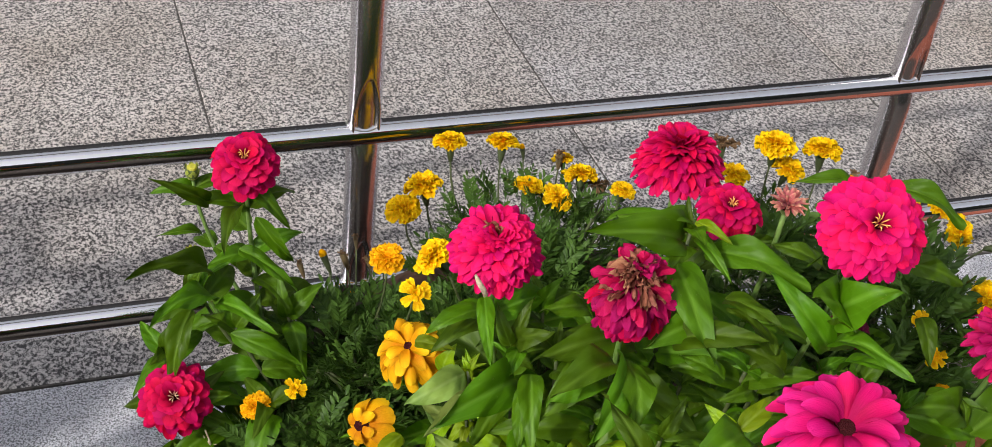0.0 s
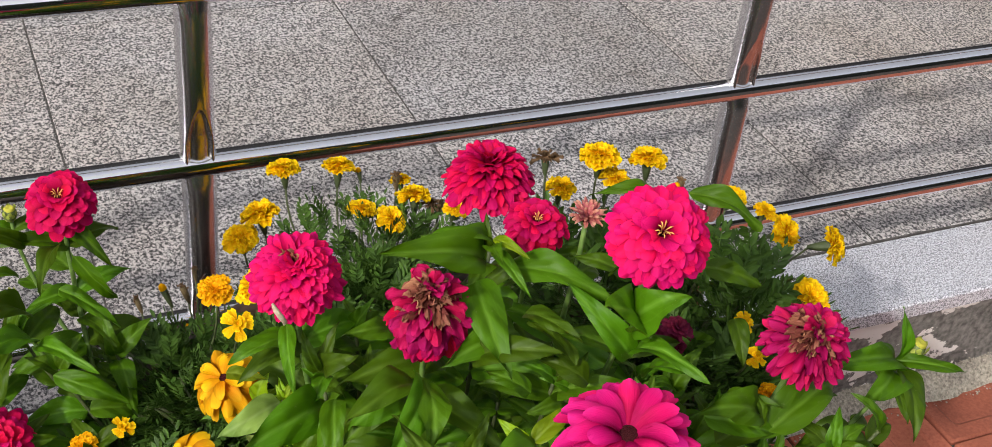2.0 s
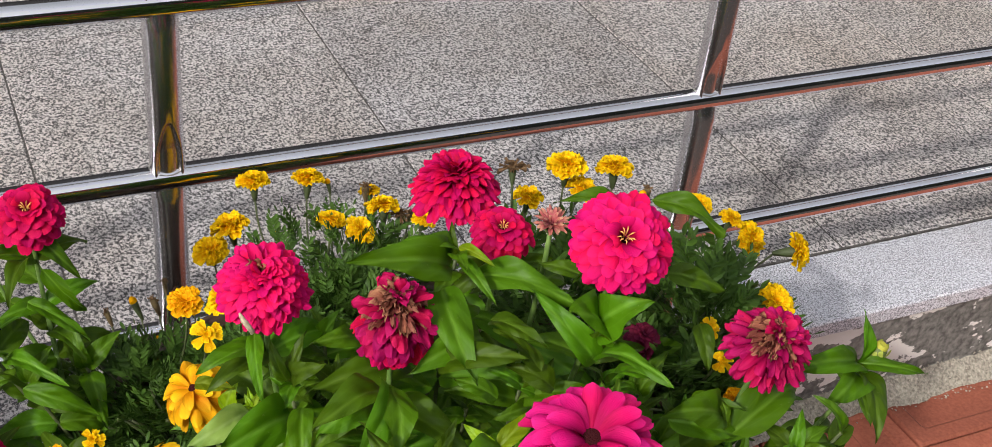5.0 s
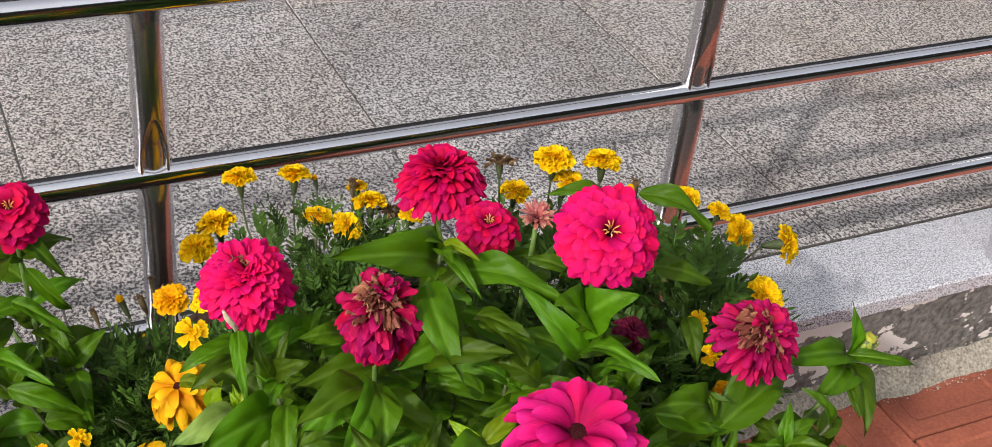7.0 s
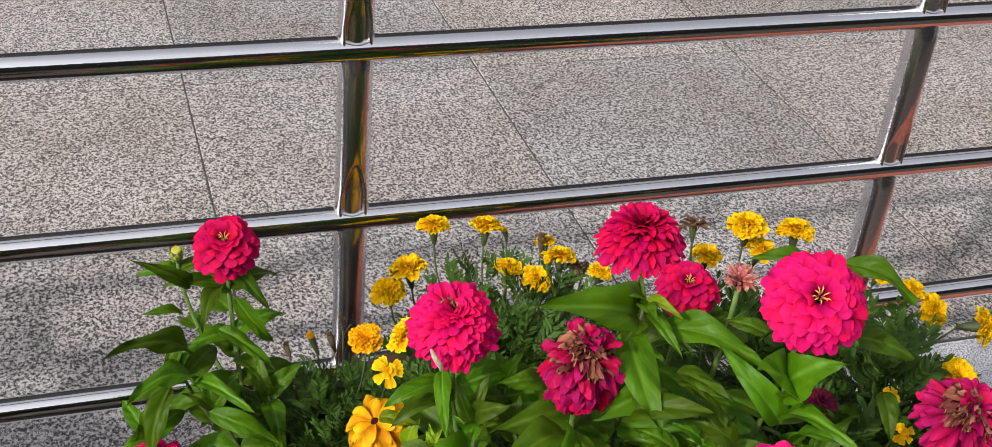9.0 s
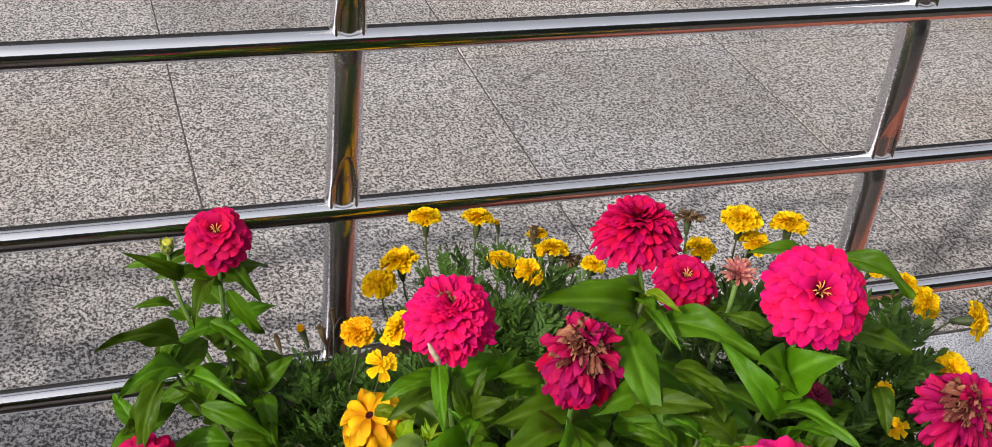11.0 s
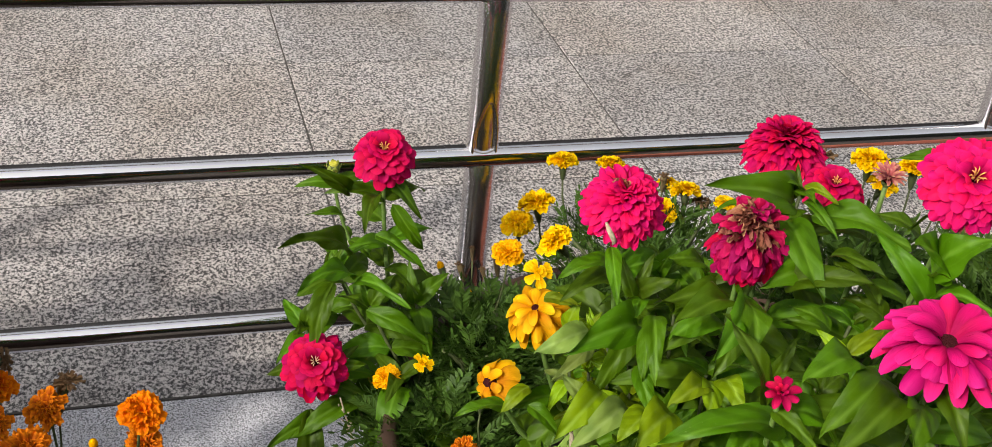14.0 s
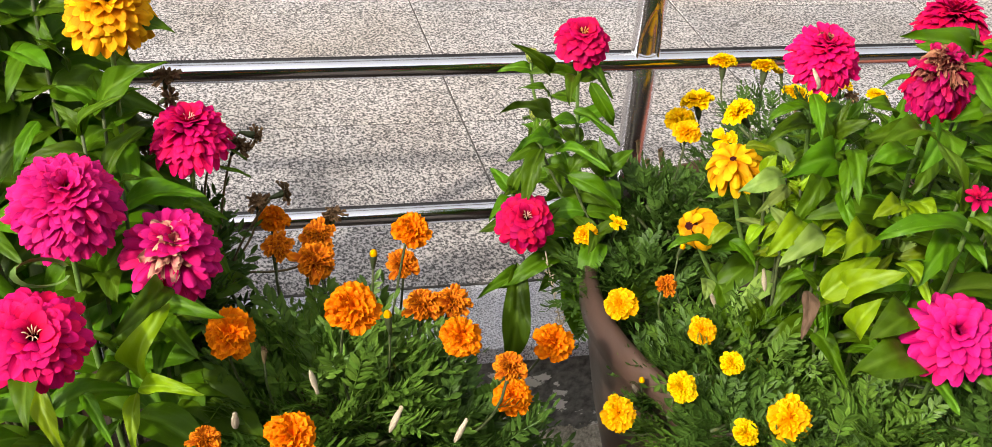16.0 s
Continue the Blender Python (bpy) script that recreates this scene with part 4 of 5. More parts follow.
LEAVES_BUD = [
    ((0.715, 0.674, 0.651), (0.603, 0.65, 0.693), 0.26, "mid"),
    ((0.715, 0.674, 0.651), (0.781, 0.65, 0.639), 0.24, "mid"),
    ((0.714, 0.674, 0.651), (0.719, 0.69, 0.701), 0.36, "mid"),
    ((0.711, 0.67, 0.645), (0.65, 0.63, 0.656), 0.5, "mid"),
    ((0.714, 0.67, 0.645), (0.686, 0.6, 0.625), 0.42, "mid"),
    ((0.519, 0.6, 0.69), (0.617, 0.64, 0.683), 0.36, "mid"),
    ((0.512, 0.6, 0.696), (0.513, 0.62, 0.718), 0.4, "mid"),
    ((0.514, 0.61, 0.701), (0.444, 0.6, 0.731), 0.42, "mid"),
    ((0.515, 0.8, 0.78), (0.45, 0.81, 0.788), 0.26, "mid"),
    ((0.537, 0.79, 0.789), (0.592, 0.75, 0.767), 0.32, "mid"),
    ((0.612, 0.78, 0.64), (0.603, 0.74, 0.613), 0.45, "mid"),
    ((0.504, 0.64, 0.697), (0.529, 0.6, 0.711), 0.35, "mid"),
]
LEAVES_TALL = [
    ((0.019, 1.140, 0.590), (-0.040, 1.120, 0.642), 0.22, "mid"),
    ((0.007, 1.100, 0.580), (-0.039, 1.080, 0.601), 0.25, "mid"),
    ((0.010, 1.080, 0.546), (-0.073, 1.020, 0.602), 0.19, "mid"),
    ((0.059, 1.100, 0.597), (0.098, 1.100, 0.534), 0.28, "mid"),
    ((0.042, 1.100, 0.559), (0.093, 1.060, 0.528), 0.31, "mid"),
    ((0.013, 1.060, 0.529), (-0.057, 1.000, 0.558), 0.25, "mid"),
    ((0.013, 1.060, 0.525), (0.062, 1.000, 0.529), 0.26, "mid"),
    ((-0.013, 1.040, 0.541), (-0.039, 1.000, 0.474), 0.31, "mid"),
    ((0.023, 1.040, 0.502), (0.089, 1.020, 0.465), 0.31, "mid"),
    ((0.048, 1.120, 0.596), (0.022, 1.060, 0.584), 0.31, "mid"),
    ((0.023, 1.020, 0.405), (-0.068, 0.980, 0.382), 0.31, "mid"),
    ((-0.021, 1.020, 0.372), (-0.093, 0.980, 0.371), 0.28, "mid"),
    ((-0.042, 1.000, 0.406), (-0.057, 0.960, 0.260), 0.22, "mid"),
    ((0.033, 1.020, 0.385), (0.059, 1.020, 0.267), 0.31, "mid"),
]
LEAVES_NEXT = [
    ((-0.508, 0.860, 0.696), (-0.442, 0.840, 0.758), 0.28, "mid"),
    ((-0.528, 0.880, 0.732), (-0.551, 0.860, 0.773), 0.25, "mid"),
    ((-0.463, 0.840, 0.691), (-0.511, 0.800, 0.629), 0.25, "mid"),
    ((-0.418, 0.850, 0.642), (-0.367, 0.840, 0.632), 0.19, "mid"),
    ((-0.424, 0.850, 0.645), (-0.455, 0.840, 0.668), 0.25, "mid"),
    ((-0.463, 0.680, 0.603), (-0.404, 0.640, 0.613), 0.31, "mid"),
    ((-0.452, 0.680, 0.621), (-0.497, 0.600, 0.624), 0.28, "mid"),
    ((-0.473, 0.620, 0.568), (-0.451, 0.600, 0.657), 0.34, "young"),
    ((-0.475, 0.600, 0.577), (-0.426, 0.560, 0.597), 0.26, "young"),
    ((-0.518, 0.580, 0.591), (-0.495, 0.540, 0.566), 0.25, "mid"),
    ((-0.550, 0.580, 0.607), (-0.529, 0.540, 0.561), 0.26, "young"),
    ((-0.432, 0.800, 0.631), (-0.390, 0.780, 0.620), 0.25, "mid"),
    ((-0.556, 0.840, 0.701), (-0.579, 0.800, 0.666), 0.31, "mid"),
    ((-0.478, 0.600, 0.571), (-0.480, 0.560, 0.538), 0.26, "young"),
]


def hero_leaves(rows, turn=(-0.15, -0.5, 0.85)):
    """Single leaves from foot to tip, on the plant whose flower is nearest."""
    for foot, tip, wide, kind in rows:
        plant, _, base = min(PLANTS, key=lambda p: (p[1] - Vector(foot)).length)
        a, b = Vector(foot), Vector(tip)
        k = rngf.randrange(len(CALM_SHAPES))
        ratio = 0.84 * wide / (0.94 * CALM_SHAPES[k][0])
        end = CALM_ENDS[k].copy()
        end.y *= ratio
        ln = (b - a).length / end.length
        up = Vector(turn) + Vector((rngf.uniform(-0.4, 0.4), rngf.uniform(-0.25, 0.25), 0))
        m = aim(a - base, b - a, up) @ end.rotation_difference(Vector((1, 0, 0))).to_matrix().to_4x4() @ Matrix.Diagonal((ln, ln * ratio, ln, 1))
        KEEP.add(put("leaf", CALM[kind][k], plant, m).name)
        # spots that the later pruning keeps uncovered as seen from the camera
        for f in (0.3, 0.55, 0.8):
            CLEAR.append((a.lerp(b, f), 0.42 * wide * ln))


for rows in (LEAVES_CROWN, LEAVES_TALL_STEM, LEAVES_MIDDLE, LEAVES_FRONT, LEAVES_LOW, LEAVES_BASE, LEAVES_GOLD, LEAVES_BUD, LEAVES_TALL, LEAVES_NEXT):
    hero_leaves(rows)


# ---- leafy shoots without flowers ----
def shoot(at, kind="mid", size=0.08, pot_c=None, pot_r=None, rosette=5, pull=0.55, first=0.6):
    c = pot_c or POT_A
    base = in_pot(at, c, pot_r or R_A, pull)
    plant = thing("zinnia_plant", base, "leafy zinnia shoot without a flower", "plant", "zinnia shoots in the pots")
    out = Vector((at[0] - c.x, at[1] - c.y, 0.35)).normalized()
    pts, me = zinnia_stem(base, at, out, M_DARKSTEM, 0.0018)
    put("stem", me, plant)
    leafy(plant, base, pts, first, 0.93, 0.036, size, kind)
    for k in range(rosette):
        a = 6.28 * k / rosette + rngf.uniform(-0.3, 0.3)
        e = radians(rngf.uniform(35, 75))
        add_leaf(plant, base, at, (math.cos(a) * math.cos(e), math.sin(a) * math.cos(e), math.sin(e)), size * rngf.uniform(0.35, 0.6), kind)
    return plant


shoot((0.348, 0.779, 0.775), size=0.1, rosette=7)
shoots = random.Random(21)
for i in range(62):
    a = shoots.uniform(0, 6.28)
    q = math.sqrt(shoots.random())
    x, y = 0.38 + 0.25 * q * math.cos(a), 0.67 + 0.2 * q * math.sin(a)
    z = 0.67 - 0.15 * q * q + shoots.uniform(-0.05, 0.02) - 0.1 * max(0.0, 0.3 - x) / 0.15
    shoot((x, y, z), size=shoots.uniform(0.055, 0.085), rosette=2)
for i in range(4):
    x, y = shoots.uniform(0.2, 0.36), shoots.uniform(0.64, 0.78)
    shoot((x, y, 0.555 + shoots.uniform(-0.02, 0.04)), "young", 0.075, rosette=2, pull=0.8, first=0.85)
for at in ((0.03, 1.05, 0.5), (-0.02, 1.02, 0.43), (0.05, 0.99, 0.44), (-0.04, 1.06, 0.47), (0.09, 1.09, 0.47), (0.0, 1.09, 0.52)):
    shoot(at, size=0.085, rosette=3, pull=1.0, first=0.3)
for at in ((0.172, 0.83, 0.61), (0.19, 0.82, 0.62), (0.205, 0.81, 0.605), (0.185, 0.8, 0.585), (0.21, 0.84, 0.6)):
    shoot(at, "young", 0.034, rosette=7, pull=0.9, first=0.7)
for at in ((0.24, 0.86, 0.63), (0.22, 0.8, 0.64), (0.26, 0.84, 0.66), (0.2, 0.88, 0.58), (0.25, 0.78, 0.66), (0.3, 0.82, 0.66)):
    shoot(at, size=0.075, rosette=4, pull=0.9, first=0.45)
for i in range(4):
    shoot((0.2 + 0.04 * i, 0.83 - 0.02 * i, 0.54), "old", 0.075, rosette=3)
for i in range(4):
    shoot((0.6 + shoots.uniform(-0.05, 0.08), 0.62 + shoots.uniform(-0.05, 0.06), 0.62 + shoots.uniform(-0.05, 0.04)), size=0.08, rosette=5, pull=0.8)
for i in range(24):
    x, y = shoots.uniform(-0.68, -0.44), shoots.uniform(0.48, 0.98)
    shoot((x, y, 0.6 - 0.1 * shoots.random() + 0.12 * (y > 0.75)), size=shoots.uniform(0.08, 0.105), pot_c=POT_B, pot_r=R_B, rosette=4, first=0.62)


for i in range(12):
    x, y = shoots.uniform(-0.7, -0.54), shoots.uniform(0.9, 1.0)
    shoot((x, y, 0.6 + 0.2 * shoots.random()), size=shoots.uniform(0.095, 0.125), pot_c=POT_B, pot_r=R_B, rosette=3, first=0.45)
# unseen shoots, placed by the shadows they throw across the tiles
for i in range(5):
    shoot((-1.06 + shoots.uniform(-0.05, 0.05), 1.24 + shoots.uniform(-0.04, 0.05), 0.6 + 0.05 * i), size=0.11, pot_c=POT_C, pot_r=R_C, rosette=4, first=0.5)
for i in range(16):
    x, y = shoots.uniform(-1.15, -0.75), shoots.uniform(0.95, 1.2)
    shoot((x, y, 0.62 + shoots.uniform(-0.1, 0.2)), size=shoots.uniform(0.09, 0.12), pot_c=POT_C, pot_r=R_C, rosette=4)


# ---- marigolds ----
def frond(rnd, length, leaflets=11):
    """A feathery leaf along x: narrow leaflets in pairs on a thin rib. Vertices and faces."""
    vs, fs = [], []
    rib = []
    bend = rnd.uniform(0.05, 0.35)
    for i in range(5):
        t = i / 4
        rib.append(Vector((t * length, 0, 0.12 * length * math.sin(3 * t) - bend * length * t * t)))
    v, f = tube(rib, [0.016, 0.015, 0.013, 0.011, 0.008], 3, False)
    vs += v
    fs += f
    half = leaflets // 2
    for k in range(leaflets):
        t = 1.0 if k == leaflets - 1 else 0.22 + 0.72 * (k // 2) / half
        side = 0 if k == leaflets - 1 else (1 if k % 2 else -1)
        p = Vector((t * length, 0, 0.12 * length * math.sin(3 * t) - bend * length * t * t))
        ll = length * (0.36 - 0.14 * abs(t - 0.45)) * rnd.uniform(0.85, 1.1)
        a = side * radians(rnd.uniform(38, 58))
        d = Vector((math.cos(a), math.sin(a), rnd.uniform(-0.2, 0.15))).normalized()
        w = Vector((-d.y, d.x, rnd.uniform(-0.25, 0.25))).normalized() * ll * 0.2
        lift = Vector((0, 0, -0.04 * ll))
        o = len(vs)
        vs += [p, p + d * ll * 0.34 + w * 0.85, p + d * ll * 0.4 + lift, p + d * ll * 0.34 - w * 0.85, p + d * ll * 0.7 + w * 0.8, p + d * ll * 0.7 - w * 0.8, p + d * ll]
        fs += [(o, o + 2, o + 1), (o, o + 3, o + 2), (o + 1, o + 2, o + 6, o + 4), (o + 2, o + 3, o + 5, o + 6)]
    return vs, fs


FRONDS = [(np.array([tuple(p) for p in v]), f) for v, f in (frond(random.Random(100 + k), 1.0, 11 + 2 * (k % 2)) for k in range(24))]


def marigold_heads(mat, seed, rows, petals, ruffle, ragged=0.1, lift=60, broad=1.0):
    """A ruffled marigold head of radius 1, facing z; the attribute rim runs from petal foot to edge."""
    rnd = random.Random(seed)
    bits, rim = [], []
    for i in range(rows):
        f = i / max(1, rows - 1)
        count = max(4, round(petals * (1 - 0.55 * f)))
        for k in range(count):
            a = 2 * math.pi * (k + 0.5 * (i % 2)) / count + rnd.uniform(-0.22, 0.22)
            e = radians(2 + lift * f ** 1.2 + rnd.uniform(-9, 9) * (1 + 2 * ragged))
            m = aim((0.1 * math.cos(a), 0.1 * math.sin(a), 0.08 + 0.12 * f), (math.cos(a) * math.cos(e), math.sin(a) * math.cos(e), math.sin(e)))
            ln, wd = (1.0 - 0.5 * f) * rnd.uniform(0.93 - ragged, 1.05 + 0.5 * ragged), broad * (7.2 / petals) * (1 - 0.25 * f) * rnd.uniform(0.9, 1.15)
            vs, fs = [], []
            ph = rnd.uniform(0, 6)
            for ix in range(5):
                x = (0.0, 0.4, 0.75, 0.93, 1.0)[ix]
                w = wd * (0.1, 0.36, 0.54, 0.52, 0.44)[ix]
                for iy in range(7):
                    v = iy / 3 - 1
                    xx = x * ln + (0.05 * ln * math.sin(ph + 7 * v) - 0.06 * ln * v * v if ix > 2 else 0)
                    z = ruffle * x * x * math.sin(ph + 5.5 * v) * 0.11 + 0.08 * v * v * x - 0.16 * x * x
                    vs.append(m @ Vector((xx, v * w, z)))
                    rim.append(max(x ** 3, abs(v) ** 4 * x))
            for ix in range(4):
                for iy in range(6):
                    q = ix * 7 + iy
                    fs.append((q, q + 1, q + 8, q + 7))
            bits.append((vs, fs))
    for k in range(7):
        a = 0.9 * k + rnd.uniform(-0.3, 0.3)
        e = radians(rnd.uniform(55, 88))
        m = aim((0.03 * math.cos(a), 0.03 * math.sin(a), 0.12), (math.cos(a) * math.cos(e), math.sin(a) * math.cos(e), math.sin(e)))
        bits.append(([m @ Vector(p) for p in ((0, -0.05, 0), (0, 0.05, 0), (0.3, -0.16, 0.02), (0.3, 0.16, 0.02), (0.44, -0.1, -0.04), (0.44, 0.1, -0.04))], [(0, 1, 3, 2), (2, 3, 5, 4)]))
        rim += [0.0, 0.0, 0.4, 0.4, 0.8, 0.8]
    cap = lathe([(0.3, 0.05), (0.26, 0.16), (0.14, 0.22), (0.001, 0.24)], 10)
    bits.append(cap)
    rim += [0.1] * len(cap[0])
    me = mesh_of("flower", *merge(bits), mat)
    me.attributes.new("rim", "FLOAT", "POINT").data.foreach_set("value", rim)
    return me


HEADS = {
    "yellow": [marigold_heads(M_YELLOW, s, 6, 12, 1.0, 0.1) for s in (1, 2, 3)],
    "open": [marigold_heads(M_GOLDMG, s, 5, 11, 0.9, 0.1, 50, 0.9) for s in (4, 5)],
    "orange": [marigold_heads(M_ORANGE, s, 6, 11, 1.2, 0.14, 66, 1.0) for s in (6, 7, 8)],
    "rust": [marigold_heads(M_RUST, s, 7, 12, 1.3, 0.35, 75, 0.8) for s in (9, 10)],
    "small": [marigold_heads(M_YELLOW, s, 2, 6, 0.5, 0.1, 30, 0.55) for s in (14, 15)],
    "brown": [marigold_heads(M_DRIED, s, 4, 11, 1.3, 0.4, 75, 0.5) for s in (12, 13)],
}
CALYX_M = mesh_of("calyx", *lathe([(0.07, -1.25), (0.12, -1.2), (0.21, -0.8), (0.29, -0.3), (0.33, 0.02), (0.28, 0.08)], 10), M_POD_GREEN)
POD_M = mesh_of("calyx", *lathe([(0.1, -1.0), (0.16, -0.95), (0.3, -0.6), (0.36, -0.2), (0.34, 0.02), (0.3, 0.06)], 10), M_POD)
BUDTIP = {k: mesh_of("bud_tip", *lathe([(0.3, 0.0), (0.34, 0.15), (0.26, 0.34), (0.1, 0.46), (0.001, 0.48)], 9), m) for k, m in (("yellow", M_YELLOW), ("orange", M_ORANGE))}
BUDTIP["brown"] = marigold_heads(M_DRIED, 17, 3, 8, 1.4, 0.5, 55, 0.35)
BUDTIP["brown"].transform(Matrix.Rotation(0.5, 4, "X") @ Matrix.Diagonal((0.42, 0.42, 0.42, 1)))
HUSK = mesh_of("dry_husk", *lathe([(0.05, -1.0), (0.22, -0.8), (0.34, -0.4), (0.32, 0.1), (0.2, 0.5), (0.22, 0.72), (0.02, 0.8)], 9), M_HUSK)
rngm = random.Random(31)


class Marigold:
    """One marigold bush: feathery foliage and stalked flowers."""

    def __init__(self, base, label, heart, mat=M_DARKSTEM, upright=0.0):
        self.base = Vector((*base, SOIL_Z - 0.01))
        self.ob = thing("marigold_plant", self.base, label, "flower", "marigolds in the pots")
        self.heart, self.mat, self.upright = Vector(heart), mat, upright

    def foliage(self, centre, half, count, length=0.055, mat=M_FERN, shell=0.35):
        c, bits, faces, count_v = Vector(centre) - self.base, [], [], 0
        for _ in range(int(1.15 * count)):
            d = Vector((rngm.gauss(0, 1), rngm.gauss(0, 1), rngm.gauss(0.15, 0.9))).normalized()
            q = shell + (1 - shell) * rngm.random() ** 0.6
            p = c + Vector((d.x * half[0], d.y * half[1], d.z * half[2])) * q
            along = (Vector((d.x, d.y, 0.25 + 0.6 * d.z)) + Vector((rngm.uniform(-0.5, 0.5), rngm.uniform(-0.5, 0.5), rngm.uniform(-0.2, 0.5)))).normalized()
            ln = length * rngm.uniform(0.7, 1.25)
            v, f = FRONDS[rngm.randrange(len(FRONDS))]
            m = np.array(aim(p - along * ln * 0.6, along, (rngm.uniform(-0.5, 0.5), rngm.uniform(-0.5, 0.5), 1)))
            faces += [tuple(i + count_v for i in q) for q in f]
            count_v += len(v)
            bits.append(v @ (m[:3, :3].T * ln) + m[:3, 3])
        put("foliage", mesh_of("foliage", np.concatenate(bits), faces, mat, False), self.ob, None, "feathery dark green foliage")
        for _ in range(max(3, count // 20)):
            p = c + Vector([rngm.uniform(-0.75, 0.75) * h for h in half])
            put("stalk", mesh_of("stalk", *tube(bezier(Vector((rngm.uniform(-0.02, 0.02), rngm.uniform(-0.02, 0.02), 0)), Vector((p.x * 0.4, p.y * 0.4, p.z * 0.8)), p, 6), [0.002] * 7, 5), self.mat), self.ob)
        return self

    def stalk(self, at, normal, r=0.0013):
        n = Vector(normal).normalized()
        p2 = Vector(at) - self.base
        p0 = self.heart - self.base
        p0 = p2.lerp(p0, 0.75) + Vector((0, 0, -0.03))
        p1 = p2 - (n * 0.6 + Vector((0, 0, 0.6))).normalized() * (p2 - p0).length * 0.6
        put("stem", mesh_of("stem", *tube(bezier(p0, p1, p2, 7), [r] * 8, 6), self.mat), self.ob)

    def flower(self, at, r, kind="yellow", normal=(0, -0.3, 1)):
        n = (Vector(normal).normalized() + Vector((rngm.uniform(-0.15, 0.15), self.upright + rngm.uniform(-0.15, 0.15), 0))).normalized()
        m = facing(Vector(at) - self.base, n, rngm.uniform(0, 6.28))
        me = HEADS[kind][rngm.randrange(len(HEADS[kind]))]
        head = put("flower", me, self.ob, m @ Matrix.Diagonal((r, r, r, 1)))
        put("calyx", CALYX_M, head, None, "slender green calyx")
        self.stalk(Vector(at) - n * r * 1.15, n)
        return self

    def bud(self, at, r, tip="yellow", normal=(0, -0.1, 1)):
        n = (Vector(normal).normalized() + Vector((rngm.uniform(-0.2, 0.2), rngm.uniform(-0.2, 0.2), 0))).normalized()
        m = facing(Vector(at) - self.base, n, rngm.uniform(0, 6.28)) @ (Matrix.Diagonal((0.6 * r, 0.6 * r, 1.3 * r, 1)) if tip == "brown" else Matrix.Diagonal((0.85 * r, 0.85 * r, 1.15 * r, 1)))
        bud = put("bud", POD_M if tip == "brown" else CALYX_M, self.ob, m)
        put("bud_tip", BUDTIP[tip], bud)
        self.stalk(Vector(at) - n * r * 0.95, n, 0.0011)
        return self

    def husk(self, at, r, normal):
        put("dry_husk", HUSK, self.ob, facing(Vector(at) - self.base, Vector(normal) * 0.8 + Vector((rngm.uniform(-0.4, 0.4), rngm.uniform(-0.4, 0.4), 0))) @ Matrix.Diagonal((0.8 * r, 0.65 * r, 1.25 * r, 1)), "dried pale seed husk")
        return self


# yellow marigolds at the back of the brown pot, against the railing
mg = Marigold((0.36, 1.08), "bushy yellow marigold against the railing", (0.38, 1.16, 0.42), upright=0.45).foliage((0.39, 1.17, 0.43), (0.15, 0.12, 0.11), 260, 0.036).foliage((0.27, 1.02, 0.46), (0.1, 0.09, 0.06), 260, 0.036).foliage((0.37, 1.1, 0.46), (0.09, 0.07, 0.06), 220, 0.036)
for p, r, k, n in (((0.329, 1.307, 0.52), 0.02, "yellow", (0.1, -0.2, 1)), ((0.4, 1.315, 0.506), 0.02, "yellow", (0, -0.1, 1)), ((0.3, 1.306, 0.461), 0.023, "yellow", (-0.3, -0.4, 1)), ((0.272, 1.292, 0.439), 0.021, "yellow", (-0.3, -0.5, 0.9)), ((0.392, 1.2, 0.522), 0.017, "yellow", (0, -0.3, 1)), ((0.421, 1.18, 0.517), 0.017, "yellow", (0, -0.6, 0.8)), ((0.455, 1.2, 0.53), 0.019, "yellow", (0, -0.2, 1)), ((0.478, 1.2, 0.512), 0.014, "brown", (0.1, -0.2, 1)), ((0.477, 1.3, 0.484), 0.013, "yellow", (0, -0.2, 1)), ((0.486, 1.15, 0.539), 0.014, "yellow", (0, -0.4, 1)), ((0.214, 1.0, 0.6), 0.02, "yellow", (-0.5, -0.5, 0.7))):
    mg.flower(p, r, k, n)
for p, r, t in (((0.425, 1.31, 0.5), 0.012, "yellow"), ((0.445, 1.28, 0.46), 0.012, "brown"), ((0.5, 1.22, 0.5), 0.015, "brown"), ((0.467, 1.29, 0.5), 0.022, "brown"), ((0.35, 1.28, 0.46), 0.01, "yellow"), ((0.29, 1.24, 0.41), 0.013, "brown"), ((0.455, 1.24, 0.48), 0.014, "brown")):
    mg.bud(p, r, t)

# at the pot's left rim
mg = Marigold((0.17, 1.02), "half-spent yellow marigold beside the railing", (0.16, 1.1, 0.4)).foliage((0.16, 1.06, 0.41), (0.11, 0.12, 0.062), 420, 0.036).foliage((0.09, 0.95, 0.39), (0.1, 0.1, 0.06), 260, 0.037)
for p, r, k, n in (((0.197, 1.1, 0.523), 0.018, "open", (0, -0.2, 1)), ((0.19, 0.976, 0.578), 0.015, "small", (-0.2, -0.6, 0.8)), ((0.038, 0.989, 0.448), 0.014, "open", (-0.2, -0.5, 0.9)), ((0.078, 0.993, 0.459), 0.011, "small", (0, -0.3, 1))):
    mg.flower(p, r, k, n)
